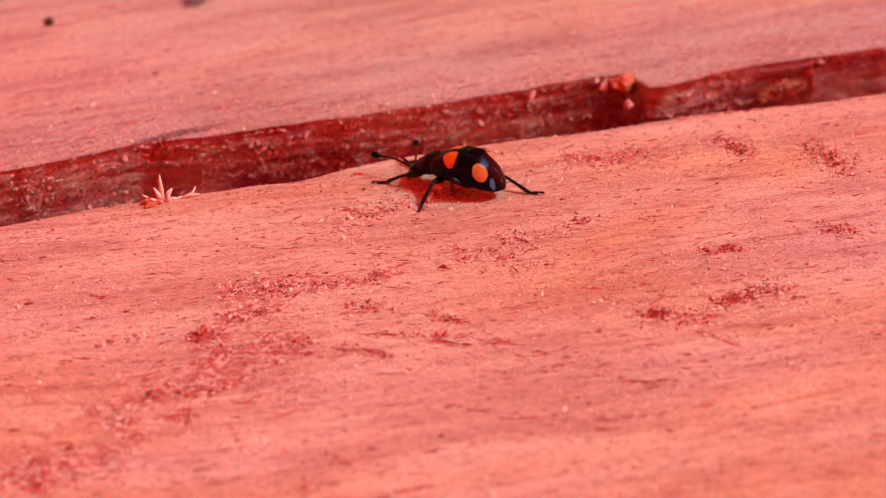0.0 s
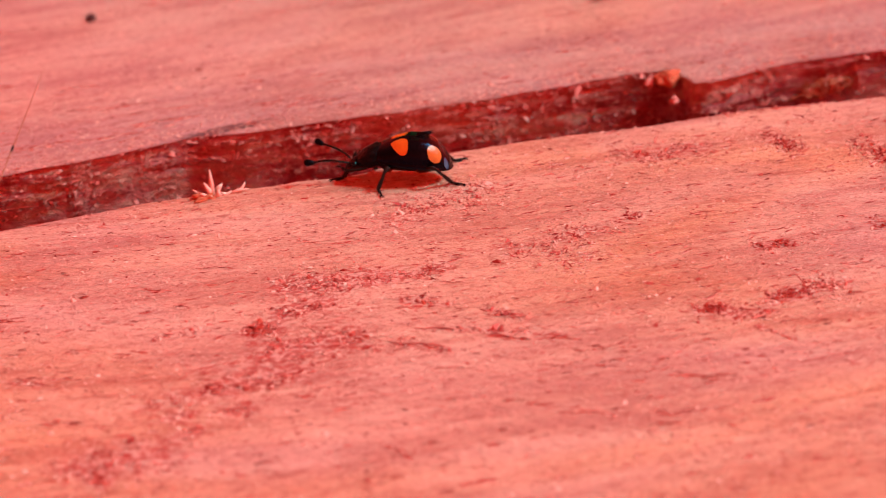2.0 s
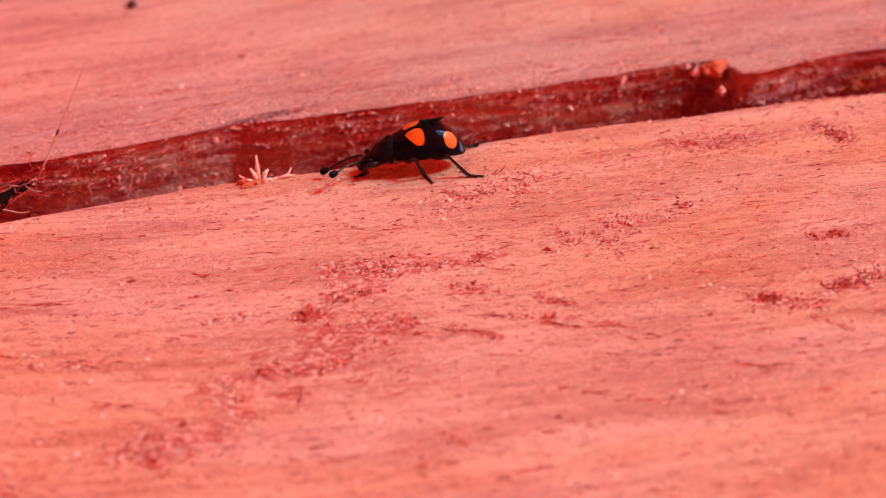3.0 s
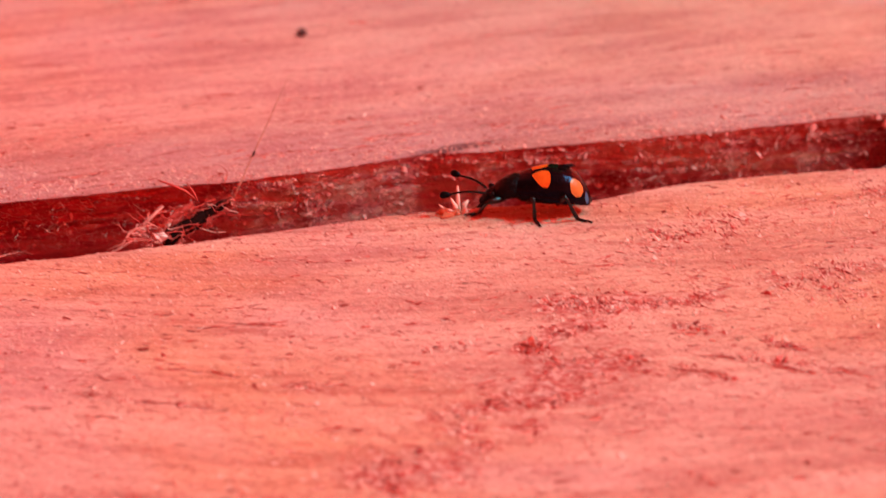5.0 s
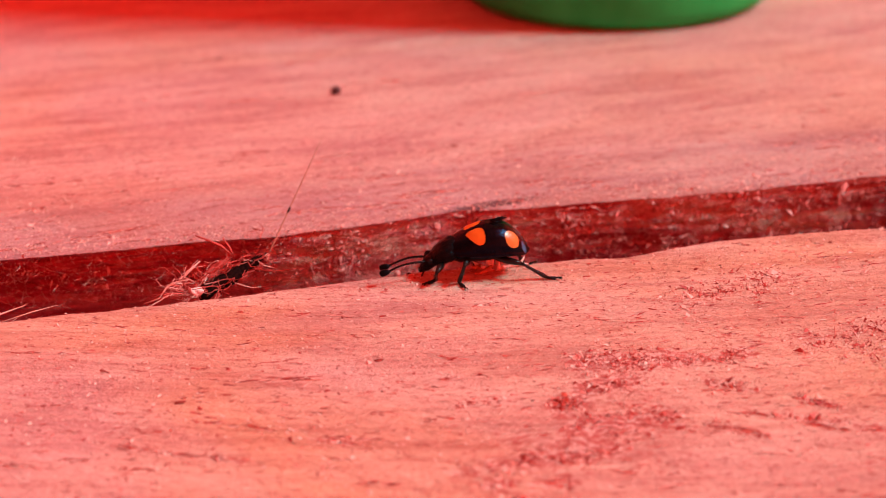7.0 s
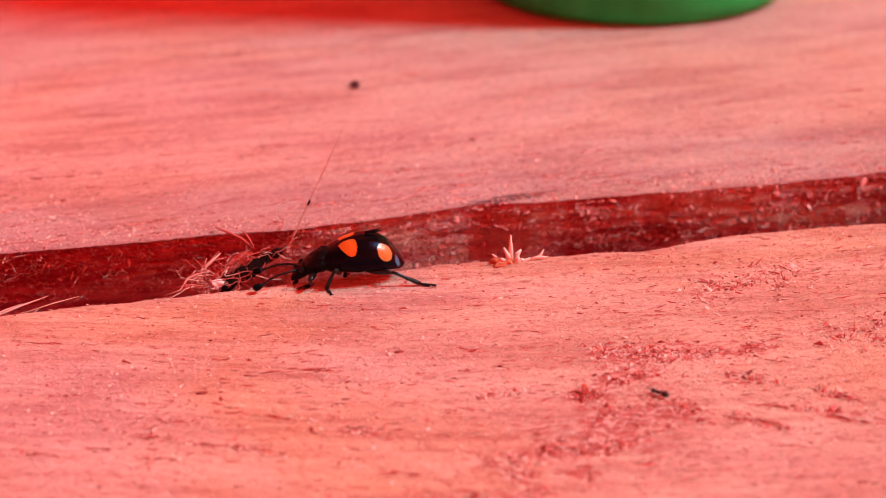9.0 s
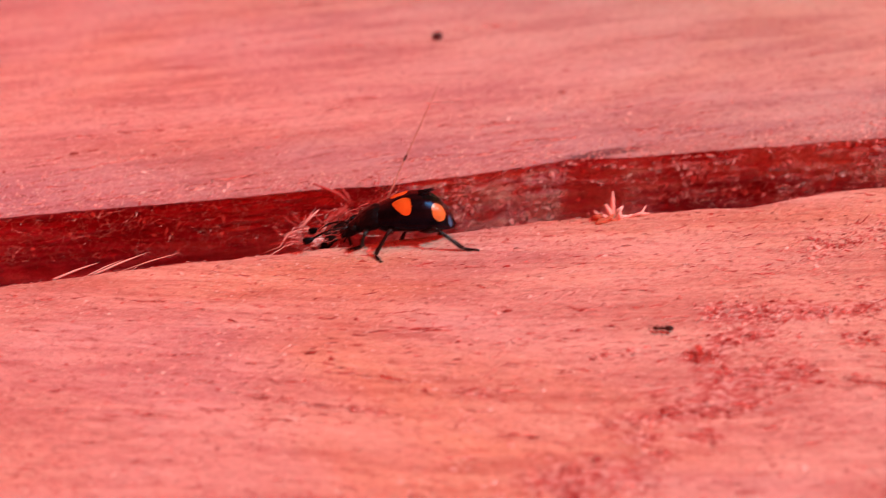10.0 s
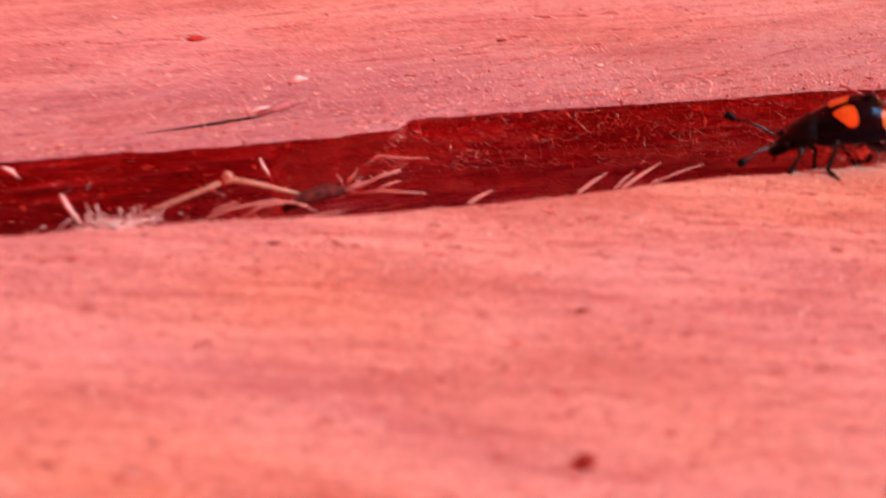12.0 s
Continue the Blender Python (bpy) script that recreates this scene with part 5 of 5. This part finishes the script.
STEPS_RIGHT = {
    "front": ((0.0, 0.4, 21.2, -0.6), (0.6, 1.2, 17.2, 0.6), (1.4, 1.9, 14.2, 0.4), (2.1, 2.8, 11.4, 0.4), (3.0, 3.6, 9.2, 0.5), (3.8, 4.4, 6.6, 0.4), (4.6, 5.6, 3.0, 0.6), (5.85, 6.6, 0.1, 0.7), (6.85, 7.3, -3.4, 0.8),
              (7.5, 8.0, -7.2, 0.6), (8.2, 8.7, -11.0, 0.5), (8.9, 9.6, -14.6, 0.4), (9.8, 10.6, -17.9, 0.4), (10.8, 11.3, -21.6, 0.4), (11.5, 12.0, -24.2, 0.4)),
    "middle": ((0.0, 0.3, 24.6, -3.0), (0.5, 1.1, 20.4, -0.4), (1.3, 1.8, 17.6, 0.4), (2.0, 2.6, 14.6, 0.3), (2.8, 3.4, 12.4, 0.3), (3.6, 4.2, 9.8, 0.3), (4.4, 5.0, 7.4, 0.4), (5.2, 6.2, 4.2, 0.4), (6.4, 6.95, 1.4, 0.6),
               (7.15, 7.7, -3.0, 0.7), (7.9, 8.4, -7.2, 0.6), (8.6, 9.2, -11.0, 0.4), (9.4, 10.2, -14.4, 0.4), (10.4, 11.1, -18.0, 0.4), (11.3, 12.0, -21.0, 0.4)),
    "hind": ((0.0, 0.2, 28.5, -9.3), (0.4, 0.7, 25.8, -4.8), (0.9, 1.6, 23.8, -2.4), (1.8, 2.6, 21.0, -1.1), (2.85, 3.1, 19.0, 0.2), (3.35, 3.75, 17.5, -0.5), (4.0, 4.6, 14.0, -0.3), (4.85, 6.0, 10.9, -0.6),
             (6.25, 6.7, 7.4, -1.2), (6.95, 7.4, 4.4, 0.0), (7.6, 8.1, -0.2, 0.4), (8.3, 8.8, -4.4, 0.5), (9.0, 9.7, -8.0, 0.4), (9.95, 10.6, -11.4, 0.3), (10.85, 11.4, -14.6, 0.2), (11.6, 12.0, -17.8, 0.2)),
}
# the antennae: seconds, then sideways and upward angles of the left and of the right one
FEEL = ((0, 0, 4, -61, -5), (0.5, 21, 26, -46, 3), (1, 30, -14, -30, 0), (1.5, 36, -12, 10, -12), (2, 5, 1, -35, 5), (2.5, 9, 7, -35, -18), (3, 33, 4, 4, -17), (3.5, -3, -8, -24, -18), (4.5, 10, -5, -20, -10),
        (5.5, 1, -7, -60, 0), (6, 34, -6, 3, -14), (6.5, 5, -12, -5, -14), (7, 8, -6, -13, -18), (8, 15, -5, -15, -15), (9, 20, -12, -15, -15), (10, 15, -10, -30, -28), (10.5, -18, 23, -48, 20), (11, 0, 0, -20, -10), (11.5, -2, -4, -27, -28), (12, 30, 0, -20, 22))
ANT_PATH = ((0, 11.7, 45.6, -18), (0.1, 15.1, 44.4, -22), (0.3, 19.6, 42.4, -29), (0.4, 21.8, 40.7, -46), (0.6, 24.6, 37.2, -49), (0.8, 26.6, 35.1, -54), (1.0, 27.1, 33.7, -63), (1.2, 28.7, 31.0, -30), (1.4, 33.8, 29.8, -5), (1.6, 37.4, 30.3, 5), (1.8, 42.4, 30.5, 4), (2.0, 46.3, 30.8, 6), (3.7, 71.3, 60.8, 50), (12.0, 121.3, 180.8, 60))

SMALL_ANT_PATH = ((0, 110, -60, 160), (5.3, 60, -44, 160), (7.2, 27, -34, 155), (8.0, 15, -29, 150), (8.8, 6.9, -24.1, 130), (9.2, 5.2, -21.4, 125), (9.5, 4.0, -19.8, 135), (9.7, 3.0, -18.9, 150), (10.0, 0.0, -18.0, 162), (10.2, -2.5, -17.4, 162),
                  (10.4, -4.5, -16.5, 152), (10.6, -6.2, -15.4, 146), (10.8, -7.8, -14.0, 140), (12.0, -14.0, -8.0, 140))


def glide(rows, t):
    """A smooth course through rows of (seconds, values...)."""
    n = max(k for k in range(len(rows) - 1) if rows[k][0] <= t or k == 0)
    a, b = np.array(rows[n], float), np.array(rows[n + 1], float)
    before, after = np.array(rows[max(n - 1, 0)], float), np.array(rows[min(n + 2, len(rows) - 1)], float)
    h = b[0] - a[0]
    s = (t - a[0]) / h
    ma, mb = (b - before) / (b[0] - before[0]) * h, (after - a) / (after[0] - a[0]) * h
    return ((2 * s ** 3 - 3 * s ** 2 + 1) * a + (s ** 3 - 2 * s ** 2 + s) * ma + (3 * s ** 2 - 2 * s ** 3) * b + (s ** 3 - s ** 2) * mb)[1:]


def foothold(steps, t):
    """Where a foot is at t: standing on the board, on its broken edge, or swinging to the next place."""
    def standing(x, y):
        edge = float(front_edge(np.array(x)))
        low = -0.9 * min(max((y - edge + 0.6) / 0.9, 0), 1)
        return Vector((x, y, float(front_height(np.array(x), np.array(min(y, edge - 0.3)))) + low + 0.16))
    for (_, _, ax, ay), (b0, _, bx, by), a1 in zip(steps, steps[1:], [r[1] for r in steps]):
        if t < b0:
            s = min(max((t - a1) / (b0 - a1), 0), 1)
            s = s * s * (3 - 2 * s)
            return standing(ax, ay).lerp(standing(bx, by), s) + Vector((0, 0, 0.9 * math.sin(math.pi * s)))
    return standing(*steps[-1][2:])


def along(start, end, up):
    """A pose at start with x towards end and z near up."""
    x = (end - start).normalized()
    y = up.cross(x).normalized()
    return Matrix.Translation(start) @ Matrix((x, y, x.cross(y))).transposed().to_4x4()


def motions():
    times = [n / 10 for n in range(121)]
    bodies = []
    for t in times:
        x, y, h, tilt, z, roll = glide(TRACK, t)
        bodies.append((t, pose(x * MM, y * MM, z * MM, roll, -tilt, h)))
    walk(BEETLE, bodies)
    for leg, shin, foot, name, side in LEGS:
        (x, y, z), a, b = HIPS[name]
        hip = Vector((x, y * side, z))
        thighs, shins, feet = [], [], []
        for t, m in bodies:
            place = m.inverted() @ (foothold((STEPS_LEFT if side > 0 else STEPS_RIGHT)[name], t) * MM) / (MM * BEETLE_SCALE)
            d = place - hip
            reach = min(max(d.length, abs(a - b) + 0.3), a + b - 0.03)
            d.normalize()
            ankle = hip + d * reach
            # the knee bends up and outwards
            bend = Vector((0, 0.8 * side, 1.0))
            bend = (bend - d * bend.dot(d)).normalized()
            k = (a * a - b * b + reach * reach) / (2 * reach)
            knee = hip + d * k + bend * math.sqrt(max(a * a - k * k, 0))
            flat = Vector({"front": (0.9, 0.45 * side, 0), "middle": (-0.25, 0.8 * side, 0), "hind": (-0.95, 0.35 * side, 0)}[name])
            up = Vector((0, 0, 1))
            first = along(hip * MM, knee * MM, bend)
            thighs.append((t, first))
            shins.append((t, first.inverted() @ along(knee * MM, ankle * MM, bend)))
            feet.append((t, first.inverted() @ along(ankle * MM, (ankle + flat) * MM, up)))
        for ob, rows in ((leg, thighs), (shin, shins), (foot, feet)):
            walk(ob, rows)
    for f, side in FEELERS:
        rows = []
        for t in times:
            angles = glide(FEEL, t)
            yaw, pitch = angles[:2] if side > 0 else angles[2:]
            rows.append((t, pose(4.05 * MM, 0.42 * side * MM, 1.35 * MM, 0, -pitch, yaw)))
        walk(f, rows)
    for ob, path, height in ((ANT, ANT_PATH, back_height), (SMALL_ANT, SMALL_ANT_PATH, front_height)):
        rows = []
        for t, x, y, h in path:
            z = float(height(np.array(float(x)), np.array(float(y))))
            rows.append((t, pose(x * MM, y * MM, z * MM, 0, 0, h)))
        walk(ob, rows)


motions()
